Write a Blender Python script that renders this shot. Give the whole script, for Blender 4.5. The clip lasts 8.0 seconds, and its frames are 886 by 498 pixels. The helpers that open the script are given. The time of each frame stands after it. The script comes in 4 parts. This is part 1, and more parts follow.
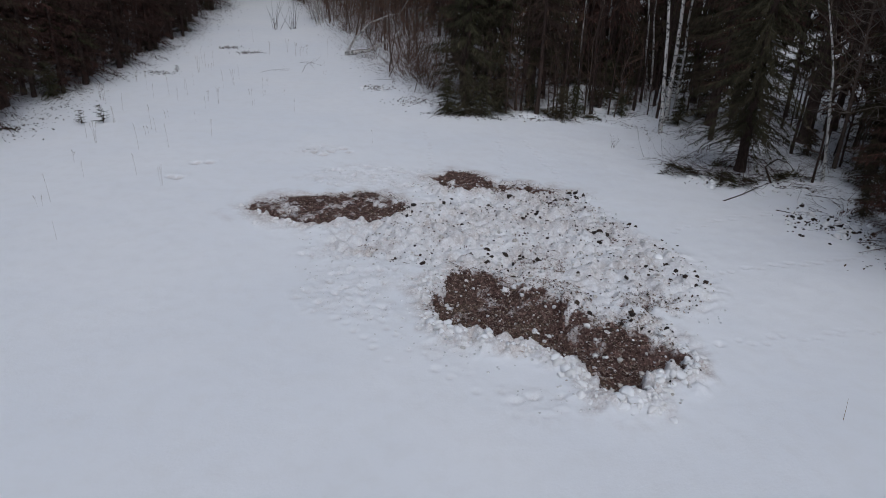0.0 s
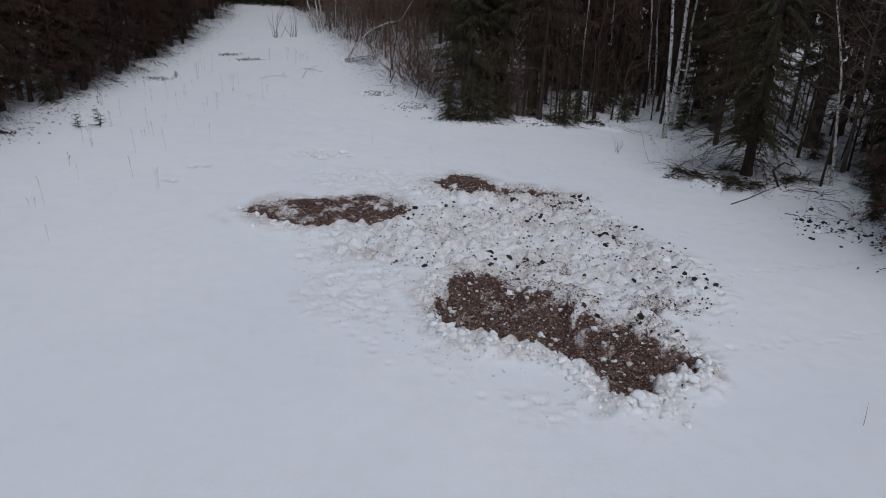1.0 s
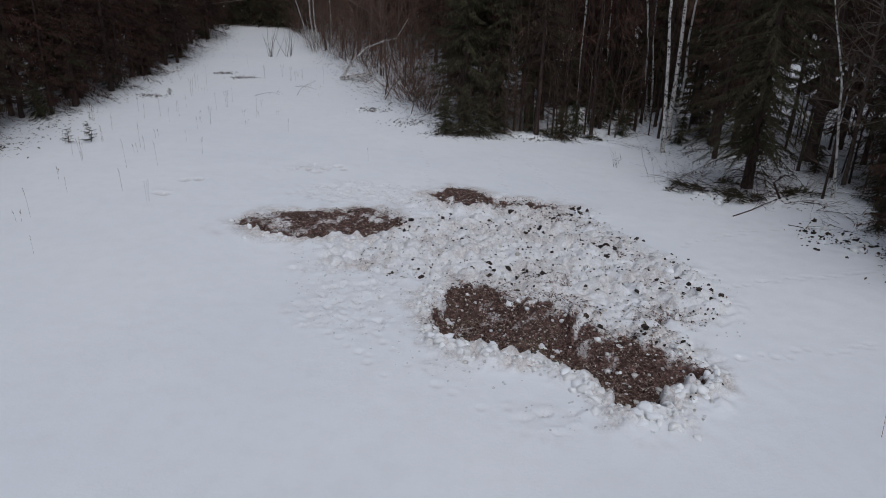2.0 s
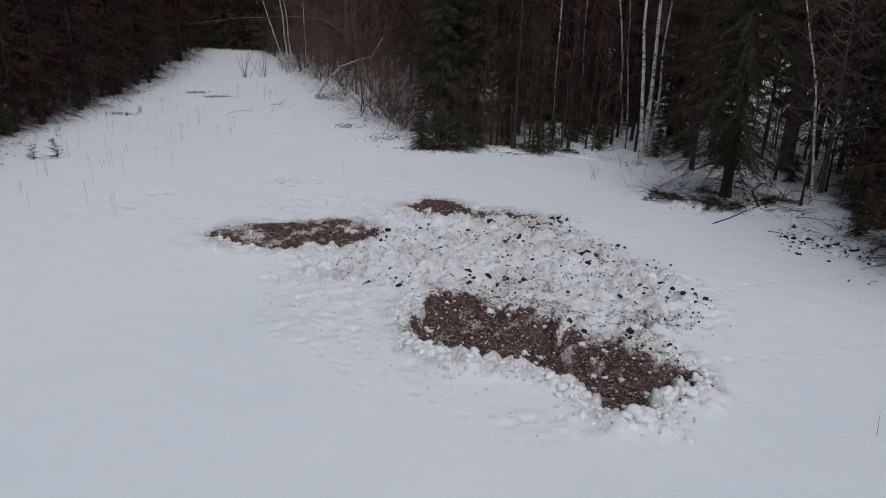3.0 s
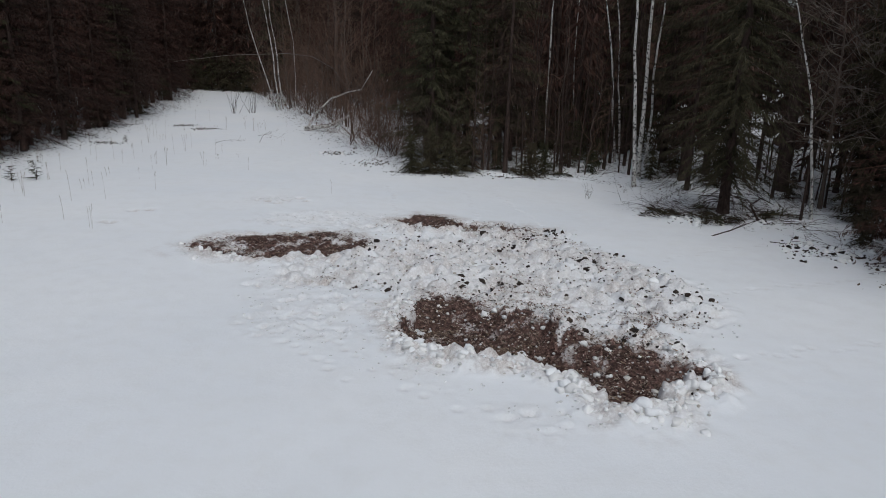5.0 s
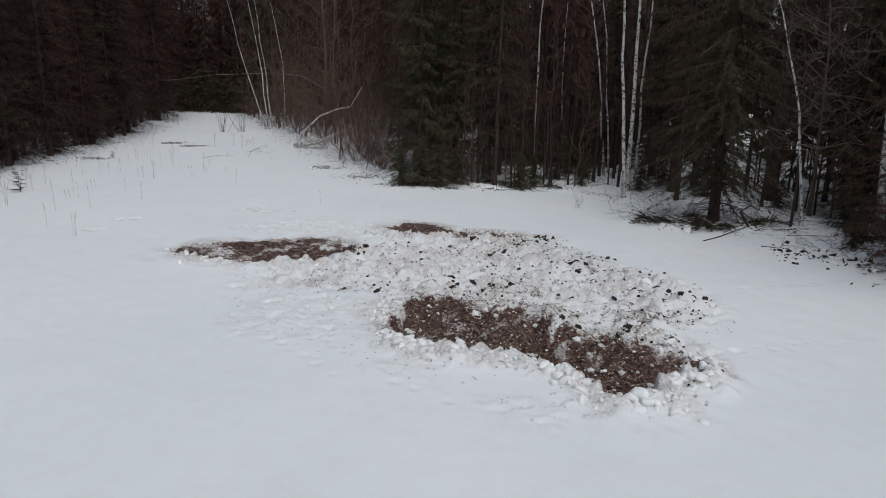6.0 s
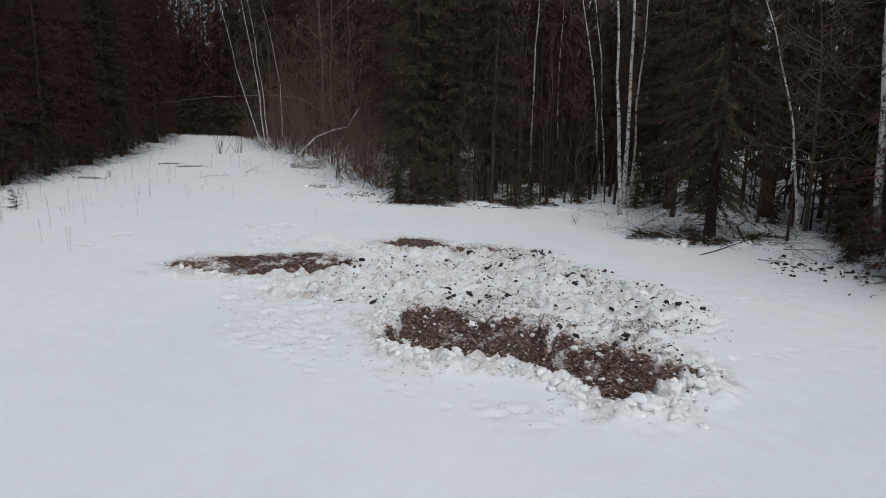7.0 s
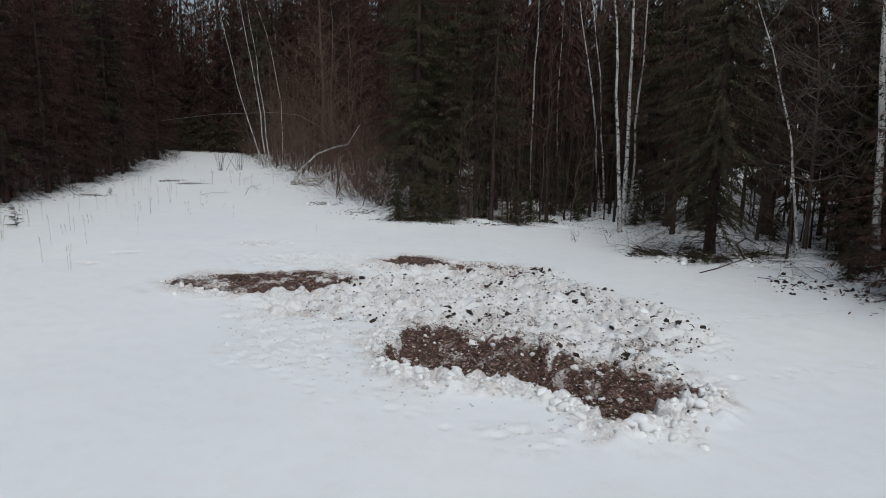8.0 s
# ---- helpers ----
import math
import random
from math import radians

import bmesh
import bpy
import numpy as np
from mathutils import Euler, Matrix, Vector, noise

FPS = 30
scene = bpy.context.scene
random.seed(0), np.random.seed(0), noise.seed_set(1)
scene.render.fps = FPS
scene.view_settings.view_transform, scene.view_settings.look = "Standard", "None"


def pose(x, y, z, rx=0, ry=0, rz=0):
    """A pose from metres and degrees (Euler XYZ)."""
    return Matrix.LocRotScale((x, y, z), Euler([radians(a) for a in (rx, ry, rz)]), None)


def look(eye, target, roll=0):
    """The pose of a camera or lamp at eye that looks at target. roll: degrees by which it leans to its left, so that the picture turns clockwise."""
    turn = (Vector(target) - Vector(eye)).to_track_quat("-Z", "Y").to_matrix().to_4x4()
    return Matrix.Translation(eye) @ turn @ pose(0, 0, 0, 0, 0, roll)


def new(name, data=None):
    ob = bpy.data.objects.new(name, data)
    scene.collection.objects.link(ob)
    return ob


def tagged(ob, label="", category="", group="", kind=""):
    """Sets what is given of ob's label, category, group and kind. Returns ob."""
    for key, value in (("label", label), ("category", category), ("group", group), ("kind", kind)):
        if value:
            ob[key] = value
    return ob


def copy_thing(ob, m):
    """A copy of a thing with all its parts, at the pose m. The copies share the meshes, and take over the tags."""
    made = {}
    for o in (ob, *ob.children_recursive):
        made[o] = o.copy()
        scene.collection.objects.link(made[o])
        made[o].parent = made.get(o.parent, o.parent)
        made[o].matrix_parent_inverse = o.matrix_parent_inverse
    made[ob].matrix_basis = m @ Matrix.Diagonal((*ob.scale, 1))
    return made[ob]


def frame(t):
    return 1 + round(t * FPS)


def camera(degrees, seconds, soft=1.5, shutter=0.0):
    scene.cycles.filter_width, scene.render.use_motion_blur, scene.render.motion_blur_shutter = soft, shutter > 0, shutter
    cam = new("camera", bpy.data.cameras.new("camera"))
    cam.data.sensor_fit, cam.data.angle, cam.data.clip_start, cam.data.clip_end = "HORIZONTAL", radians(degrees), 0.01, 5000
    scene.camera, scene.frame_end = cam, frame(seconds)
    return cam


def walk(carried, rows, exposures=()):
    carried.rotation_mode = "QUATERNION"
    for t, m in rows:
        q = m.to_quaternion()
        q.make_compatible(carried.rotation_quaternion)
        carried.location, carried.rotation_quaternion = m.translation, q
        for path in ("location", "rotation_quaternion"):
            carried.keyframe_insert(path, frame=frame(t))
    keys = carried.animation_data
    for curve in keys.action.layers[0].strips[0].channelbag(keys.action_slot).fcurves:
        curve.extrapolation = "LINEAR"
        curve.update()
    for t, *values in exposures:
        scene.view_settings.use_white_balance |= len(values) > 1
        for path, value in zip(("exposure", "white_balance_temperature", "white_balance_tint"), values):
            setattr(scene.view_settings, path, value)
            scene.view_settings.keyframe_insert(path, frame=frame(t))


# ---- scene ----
cam = camera(64.4, 8.0, soft=0.8)
PATH = [
    (0.0, pose(0.000, 0.000, 9.800, 64.30, -1.74, 0.00)),
    (0.5, pose(-0.023, 0.187, 9.554, 64.70, -1.74, 0.00)),
    (1.0, pose(-0.059, 0.372, 9.280, 65.30, -1.74, 0.00)),
    (1.5, pose(-0.086, 0.569, 8.996, 66.20, -1.74, 0.00)),
    (3.0, pose(-0.069, 1.106, 7.967, 69.39, -1.66, -2.37)),
    (3.5, pose(-0.058, 1.263, 7.580, 70.42, -1.65, -3.04)),
    (4.0, pose(-0.042, 1.410, 7.216, 71.52, -1.56, -3.08)),
    (4.5, pose(-0.024, 1.532, 6.802, 72.52, -1.51, -2.99)),
    (6.0, pose(0.016, 1.686, 5.658, 75.67, -1.36, -4.06)),
    (6.5, pose(0.024, 1.677, 5.385, 76.69, -1.27, -4.33)),
    (7.0, pose(0.042, 1.669, 5.289, 77.69, -1.27, -4.33)),
    (7.5, pose(0.041, 1.660, 5.316, 78.59, -1.27, -4.33)),
    (8.0, pose(0.040, 1.655, 5.363, 78.99, -1.27, -4.33)),
]
walk(cam, PATH, exposures=[(0.0, -0.15, 5800, 10), (4.0, -0.03, 6000, 8), (8.0, 0.22, 6120, 5)])

# ---- light: overcast winter sky, one wide soft sun ----
SUN_EL, SUN_AZ = 60.0, 160.0
world = bpy.data.worlds.new("overcast_sky")
scene.world = world
world.use_nodes = True
wt = world.node_tree
sky = wt.nodes.new("ShaderNodeTexSky")
sky.sky_type = "NISHITA"
sky.sun_disc = False
sky.sun_elevation, sky.sun_rotation = radians(SUN_EL), radians(SUN_AZ)
sky.air_density, sky.dust_density, sky.ozone_density = 1.0, 4.0, 1.0
hsv = wt.nodes.new("ShaderNodeHueSaturation")
hsv.inputs["Saturation"].default_value = 0.5
wt.links.new(sky.outputs[0], hsv.inputs["Color"])
wt.links.new(hsv.outputs[0], wt.nodes["Background"].inputs[0])
wt.nodes["Background"].inputs[1].default_value = 0.085
sun = new("sun", bpy.data.lights.new("sun", "SUN"))
sun.data.energy, sun.data.angle, sun.data.color = 0.7, radians(45), (1.0, 0.97, 0.93)
sun.matrix_world = look((0, 0, 0), (-math.sin(radians(SUN_AZ)) * math.cos(radians(SUN_EL)),
                                    -math.cos(radians(SUN_AZ)) * math.cos(radians(SUN_EL)), -math.sin(radians(SUN_EL))))


# ---- materials ----
def material(name, rough=0.8, spec=0.2):
    m = bpy.data.materials.new(name)
    m.use_nodes = True
    b = m.node_tree.nodes["Principled BSDF"]
    b.inputs["Roughness"].default_value = rough
    b.inputs["Specular IOR Level"].default_value = spec
    return m, m.node_tree, b


def node(nt, kind, **inputs):
    n = nt.nodes.new(kind)
    for k, v in inputs.items():
        n.inputs[k.replace("_", " ")].default_value = v
    return n


def coords(nt, scale=(1, 1, 1)):
    tc = nt.nodes.new("ShaderNodeTexCoord")
    mp = node(nt, "ShaderNodeMapping", Scale=scale)
    nt.links.new(tc.outputs["Object"], mp.inputs["Vector"])
    return mp.outputs[0]


def noise_tex(nt, vec, scale, detail=4.0, rough=0.6):
    n = node(nt, "ShaderNodeTexNoise", Scale=scale, Detail=detail, Roughness=rough)
    nt.links.new(vec, n.inputs["Vector"])
    return n.outputs["Fac"]


def ramp(nt, fac, stops):
    r = nt.nodes.new("ShaderNodeValToRGB")
    el = r.color_ramp.elements
    while len(el) < len(stops):
        el.new(0.5)
    for e, (p, c) in zip(el, stops):
        e.position, e.color = p, (*c, 1)
    nt.links.new(fac, r.inputs[0])
    return r.outputs[0]


def mix(nt, fac, a, b, how="MIX"):
    n = nt.nodes.new("ShaderNodeMix")
    n.data_type, n.blend_type = "RGBA", how
    for sock, v in ((n.inputs[0], fac), (n.inputs[6], a), (n.inputs[7], b)):
        if isinstance(v, (int, float)):
            sock.default_value = v
        elif isinstance(v, tuple):
            sock.default_value = (*v, 1)
        else:
            nt.links.new(v, sock)
    return n.outputs[2]


def maths(nt, op, a, b=0.0):
    n = nt.nodes.new("ShaderNodeMath")
    n.operation, n.use_clamp = op, op in ("ADD", "MULTIPLY")
    for sock, v in zip(n.inputs, (a, b)):
        if isinstance(v, (int, float)):
            sock.default_value = v
        else:
            nt.links.new(v, sock)
    return n.outputs[0]


def bump(nt, bsdf, fac, strength, dist):
    n = node(nt, "ShaderNodeBump", Strength=strength, Distance=dist)
    nt.links.new(fac, n.inputs["Height"])
    nt.links.new(n.outputs[0], bsdf.inputs["Normal"])


def attribute(nt, name):
    n = nt.nodes.new("ShaderNodeAttribute")
    n.attribute_name = name
    return n.outputs["Fac"]


GREY = (0.0, 0.0, 0.0)
WHITE = (1.0, 1.0, 1.0)


def snow_material():
    m, nt, b = material("snow", 0.65, 0.25)
    v = coords(nt)
    big, mid, fine = noise_tex(nt, v, 0.13, 3), noise_tex(nt, v, 1.7, 5), noise_tex(nt, v, 14, 4, 0.7)
    clean = ramp(nt, big, [(0.35, (0.80, 0.815, 0.835)), (0.65, (0.84, 0.845, 0.85))])
    clean = mix(nt, ramp(nt, mid, [(0.45, GREY), (0.75, (0.35, 0.35, 0.35))]), clean, (0.75, 0.745, 0.73))
    soiled = ramp(nt, fine, [(0.3, (0.34, 0.285, 0.26)), (0.5, (0.59, 0.545, 0.515)), (0.68, (0.78, 0.77, 0.76))])
    # this mask carries soil and also the shade painted into holes and prints
    soil_shade = maths(nt, "MULTIPLY", attribute(nt, "soil_shade"), ramp(nt, mid, [(0.3, (0.35,) * 3), (0.6, WHITE)]))
    col = mix(nt, soil_shade, clean, soiled)
    crumb = maths(nt, "ADD", maths(nt, "MULTIPLY", noise_tex(nt, v, 4.5, 4, 0.7), 0.45), maths(nt, "MULTIPLY", noise_tex(nt, v, 15, 4, 0.75), 0.55))
    earthy = ramp(nt, noise_tex(nt, v, 9, 5, 0.75), [(0.32, (0.028, 0.017, 0.014)), (0.48, (0.074, 0.040, 0.032)),
                                                    (0.58, (0.17, 0.098, 0.080)), (0.72, (0.44, 0.35, 0.29))])
    edge = maths(nt, "ADD", attribute(nt, "earth"), maths(nt, "MULTIPLY", maths(nt, "SUBTRACT", crumb, 0.5), 1.9))
    col = mix(nt, ramp(nt, edge, [(0.42, GREY), (0.56, WHITE)]), col, earthy)
    speck = maths(nt, "ADD", maths(nt, "MULTIPLY", attribute(nt, "litter"), 0.16), noise_tex(nt, v, 5.0, 6, 0.8))
    col = mix(nt, ramp(nt, speck, [(0.74, GREY), (0.80, WHITE)]), col, (0.075, 0.055, 0.04))
    nt.links.new(col, b.inputs["Base Color"])
    bump(nt, b, maths(nt, "ADD", maths(nt, "MULTIPLY", fine, 0.4), maths(nt, "MULTIPLY", mid, 0.6)), 0.35, 0.05)
    return m


def chunk_material():
    m, nt, b = material("packed_snow", 0.6, 0.3)
    info = nt.nodes.new("ShaderNodeObjectInfo")
    v = coords(nt)
    base = mix(nt, info.outputs["Random"], (0.87, 0.875, 0.88), (0.81, 0.795, 0.77))
    col = mix(nt, ramp(nt, noise_tex(nt, v, 6, 5, 0.7), [(0.56, GREY), (0.8, (0.45, 0.45, 0.45))]), base, (0.55, 0.50, 0.44))
    nt.links.new(col, b.inputs["Base Color"])
    bump(nt, b, noise_tex(nt, v, 5, 5, 0.7), 0.3, 0.03)
    return m


def island_material(name, stops, rough=0.9, grain=20.0, patch=None):
    """Colour by the random value of each loose piece, with a fine grain and, if given, drifts of another colour."""
    m, nt, b = material(name, rough, 0.15)
    geo = nt.nodes.new("ShaderNodeNewGeometry")
    col = ramp(nt, geo.outputs["Random Per Island"], stops)
    if patch:
        drift = ramp(nt, noise_tex(nt, coords(nt), 0.9, 4, 0.6), [(0.45, GREY), (0.62, (0.75,) * 3)])
        pale = ramp(nt, geo.outputs["Random Per Island"], [(0.0, tuple(0.3 * c for c in patch)), (1.0, tuple(1.7 * c for c in patch))])
        col = mix(nt, drift, col, pale)
    g = noise_tex(nt, coords(nt), grain, 3)
    col = mix(nt, 0.7, col, ramp(nt, g, [(0.3, (0.45,) * 3), (0.7, WHITE)]), "MULTIPLY")
    nt.links.new(col, b.inputs["Base Color"])
    return m


def earth_material():
    m, nt, b = material("earth_clod", 0.95, 0.1)
    info = nt.nodes.new("ShaderNodeObjectInfo")
    v = coords(nt)
    base = mix(nt, info.outputs["Random"], (0.022, 0.020, 0.022), (0.06, 0.042, 0.032))
    col = mix(nt, ramp(nt, noise_tex(nt, v, 12, 4), [(0.5, GREY), (0.75, WHITE)]), base, (0.16, 0.13, 0.10))
    nt.links.new(col, b.inputs["Base Color"])
    bump(nt, b, noise_tex(nt, v, 30, 4), 0.7, 0.03)
    return m


def needle_material(name, green, brown):
    m, nt, b = material(name, 0.75, 0.12)
    info = nt.nodes.new("ShaderNodeObjectInfo")
    geo = nt.nodes.new("ShaderNodeNewGeometry")
    v = coords(nt)
    patch = maths(nt, "ADD", maths(nt, "MULTIPLY", info.outputs["Random"], 0.45), maths(nt, "MULTIPLY", noise_tex(nt, v, 0.6, 4), 0.6))
    col = mix(nt, ramp(nt, patch, [(0.3, GREY), (0.75, WHITE)]), green, brown)
    col = mix(nt, 0.8, col, ramp(nt, geo.outputs["Random Per Island"], [(0.0, (0.4, 0.4, 0.4)), (0.8, (1.0, 1.0, 1.0)), (1.0, (1.6, 1.6, 1.5))]), "MULTIPLY")
    nt.links.new(col, b.inputs["Base Color"])
    return m


def bark_material(name, dark, light, scale=(14, 14, 3)):
    m, nt, b = material(name, 0.9, 0.1)
    v = coords(nt, scale)
    n = noise_tex(nt, v, 1.0, 6, 0.7)
    lich = noise_tex(nt, coords(nt), 1.3, 4)
    col = ramp(nt, n, [(0.35, dark), (0.65, light)])
    col = mix(nt, ramp(nt, lich, [(0.5, GREY), (0.75, (0.6, 0.6, 0.6))]), col, tuple(1.5 * c for c in light))
    nt.links.new(col, b.inputs["Base Color"])
    bump(nt, b, n, 0.8, 0.02)
    return m


def birch_material():
    m, nt, b = material("birch_bark", 0.7, 0.2)
    white = ramp(nt, noise_tex(nt, coords(nt, (3, 3, 1)), 2.0, 4), [(0.3, (0.40, 0.37, 0.34)), (0.6, (0.64, 0.62, 0.59))])
    line = ramp(nt, noise_tex(nt, coords(nt, (8.0, 8.0, 9.0)), 1.0, 4, 0.6), [(0.53, GREY), (0.60, WHITE)])
    blot = ramp(nt, noise_tex(nt, coords(nt, (5.0, 5.0, 2.6)), 1.0, 5, 0.7), [(0.56, GREY), (0.62, WHITE)])
    col = mix(nt, line, white, (0.045, 0.04, 0.038))
    col = mix(nt, blot, col, (0.07, 0.06, 0.055))
    nt.links.new(col, b.inputs["Base Color"])
    return m


SNOW, CHUNK, CLOD = snow_material(), chunk_material(), earth_material()
CRUMB = island_material("earth_crumbs", [(0.0, (0.02, 0.016, 0.014)), (0.6, (0.07, 0.05, 0.037)), (1.0, (0.2, 0.16, 0.12))])
LITTER = island_material("leaf_litter", [(0.0, (0.022, 0.012, 0.010)), (0.5, (0.094, 0.050, 0.041)), (0.78, (0.21, 0.138, 0.110)), (1.0, (0.55, 0.47, 0.40))], patch=(0.22, 0.165, 0.115))
PITCRUMB = island_material("soiled_snow_crumbs", [(0.0, (0.24, 0.17, 0.14)), (0.6, (0.46, 0.38, 0.33)), (1.0, (0.72, 0.69, 0.67))], 0.8)
SNOWCRUMB = island_material("snow_crumbs", [(0.0, (0.62, 0.57, 0.50)), (0.4, (0.78, 0.77, 0.75)), (1.0, (0.86, 0.86, 0.87))], 0.7)
CLEANCRUMB = island_material("clean_snow_crumbs", [(0.0, (0.74, 0.73, 0.71)), (1.0, (0.86, 0.86, 0.87))], 0.7)
NEEDLES = needle_material("spruce_needles", (0.056, 0.055, 0.030), (0.074, 0.057, 0.038))
NEEDLES_DARK = needle_material("brown_spruce_needles", (0.050, 0.037, 0.027), (0.094, 0.047, 0.037))
NEEDLES_WEST = needle_material("rusty_spruce_needles", (0.040, 0.026, 0.021), (0.080, 0.040, 0.032))
BARK = bark_material("spruce_bark", (0.030, 0.020, 0.017), (0.072, 0.051, 0.043))
DARKTWIG = bark_material("dead_twig_bark", (0.036, 0.025, 0.021), (0.088, 0.061, 0.051), (20, 20, 6))
TWIG = bark_material("bare_twig_bark", (0.06, 0.045, 0.037), (0.15, 0.115, 0.095), (20, 20, 6))
REDTWIG = bark_material("thicket_bark", (0.085, 0.051, 0.038), (0.185, 0.118, 0.088), (20, 20, 6))
PALETWIG = bark_material("pale_twig_bark", (0.085, 0.067, 0.056), (0.20, 0.168, 0.145), (20, 20, 6))
GREYBARK = bark_material("grey_bark", (0.11, 0.095, 0.085), (0.25, 0.22, 0.20), (10, 10, 3))
BIRCH = birch_material()
STRAW = island_material("dry_straw", [(0.0, (0.16, 0.105, 0.065)), (1.0, (0.36, 0.28, 0.20))], 0.8)


# ---- numbers that shape the ground ----
def lattice(ix, iy, seed):
    h = (ix * 374761393 + iy * 668265263 + seed * 974711) & 0x7FFFFFFF
    h = ((h ^ (h >> 13)) * 1274126177) & 0x7FFFFFFF
    return ((h ^ (h >> 16)) & 0xFFFF) / 65535.0


def vnoise(x, y, seed):
    """Smooth value noise, -1 to 1."""
    ix, iy = np.floor(x).astype(np.int64), np.floor(y).astype(np.int64)
    fx, fy = x - ix, y - iy
    fx, fy = fx * fx * (3 - 2 * fx), fy * fy * (3 - 2 * fy)
    a, b = lattice(ix, iy, seed), lattice(ix + 1, iy, seed)
    c, d = lattice(ix, iy + 1, seed), lattice(ix + 1, iy + 1, seed)
    return 2 * ((a * (1 - fx) + b * fx) * (1 - fy) + (c * (1 - fx) + d * fx) * fy) - 1


def fbm(x, y, seed, octaves=3):
    out, amp = 0.0, 1.0
    for k in range(octaves):
        out = out + amp * vnoise(x * 2 ** k + 17.3 * k, y * 2 ** k - 9.1 * k, seed + k)
        amp *= 0.5
    return out


def cells(x, y, size, seed):
    """Distance in metres to the nearest of loosely strewn points, one to a cell, and that point's random value."""
    ix, iy = np.floor(x / size).astype(np.int64), np.floor(y / size).astype(np.int64)
    best, value = np.full(np.shape(x), 9.0), np.zeros(np.shape(x))
    for i in (-1, 0, 1):
        for j in (-1, 0, 1):
            px = (ix + i + 0.1 + 0.8 * lattice(ix + i, iy + j, seed)) * size
            py = (iy + j + 0.1 + 0.8 * lattice(ix + i, iy + j, seed + 500)) * size
            d = np.hypot(x - px, y - py)
            value = np.where(d < best, lattice(ix + i, iy + j, seed + 900), value)
            best = np.minimum(best, d)
    return best, value


def dome(d, r):
    return np.sqrt(np.maximum(0, 1 - (d / r) ** 2))


def step(a, b, v):
    t = np.clip((v - a) / (b - a), 0, 1)
    return t * t * (3 - 2 * t)


def blobs(x, y, parts):
    """Rough signed distance to a union of ellipses (cx, cy, rx, ry, turn)."""
    best = np.full(np.shape(x), 1e3)
    for cx, cy, rx, ry, turn in parts:
        c, s = math.cos(radians(turn)), math.sin(radians(turn))
        u, v = (c * (x - cx) + s * (y - cy)) / rx, (-s * (x - cx) + c * (y - cy)) / ry
        best = np.minimum(best, (np.sqrt(u * u + v * v) - 1) * min(rx, ry))
    return best


PIT_WEST = [(-4.3, 23.45, 1.85, 1.15, 5), (-2.5, 23.8, 1.25, 1.2, 10), (-5.7, 23.5, 0.7, 0.6, 0)]
PIT_NORTH = [(1.1, 26.9, 1.1, 1.15, -10), (2.2, 26.3, 0.7, 0.45, -30), (3.6, 26.4, 0.7, 0.35, -10)]
PIT_MAIN = [(1.3, 17.2, 1.3, 1.85, 0), (2.2, 16.05, 1.1, 1.1, 0), (3.5, 15.55, 1.25, 1.1, -25), (4.5, 14.4, 0.9, 1.35, 0), (5.25, 14.85, 0.95, 1.1, 20), (2.6, 17.0, 0.95, 0.95, 0)]
CHURN = [(-1.0, 21.0, 1.5, 1.8, 0), (4.4, 25.6, 1.6, 1.0, -15), (1.0, 22.2, 3.0, 3.0, 0), (3.6, 22.0, 3.1, 4.0, 0), (6.0, 19.6, 2.1, 3.2, 25), (2.3, 17.3, 2.7, 2.7, 0),
         (5.1, 15.0, 1.6, 1.9, 0), (1.9, 26.2, 2.9, 1.0, 0), (-3.6, 23.5, 3.0, 1.6, 5), (-2.2, 20.9, 1.4, 1.1, -20)]
TRODDEN = [(-1.6, 18.6, 2.6, 3.8, 25), (0.4, 14.9, 2.4, 1.3, -20), (2.9, 12.7, 1.4, 0.8, -10), (-3.0, 21.3, 2.0, 1.0, 0), (-2.4, 27.2, 3.0, 1.6, 0),
           (-5.3, 30.3, 1.2, 0.7, 20)]
CLOD_SPOTS = [(-17.8, 44.7, 1.1, 1.0), (-13.8, 52.5, 0.8, 0.8), (-15.8, 54.3, 1.0, 0.8), (-3.6, 42.6, 0.9, 1.0), (14.0, 23.6, 1.1, 1.5), (-20.0, 32.0, 0.4, 0.3),
              (1.2, 37.6, 2.0, 0.5), (5.5, 37.8, 2.2, 0.5), (-1.5, 39.8, 1.3, 1.2), (11.9, 28.3, 1.0, 0.8)]
EDGE_Y = (-60, 5, 15, 20, 23, 26, 27.6, 30.0, 35, 36.3, 37.8, 38.3, 45, 53, 66, 84, 90)
EDGE_X = (20, 17, 15, 14.9, 15.8, 16.3, 12.6, 11.4, 12.8, 11.5, 7.5, 0.4, -3, -6.3, -10.2, -16.4, -18)
WEST_Y = (-60, 30, 60, 75, 90, 97)
WEST_X = (-19.8, -19.5, -19.8, -21.7, -25.2, -27.5)


def forest(x, y):
    """How deep a place lies inside the woods; below zero in the clearing."""
    return np.maximum(np.maximum(x - np.interp(y, EDGE_Y, EDGE_X), np.interp(y, WEST_Y, WEST_X) - x), y - 89)


def trail(x0, y0, x1, y1, n, wob, seed):
    rng = random.Random(seed)
    return [(x0 + (x1 - x0) * k / n + rng.uniform(-wob, wob), y0 + (y1 - y0) * k / n + rng.uniform(-0.15, 0.15), rng.uniform(0.07, 0.11)) for k in range(n + 1)]


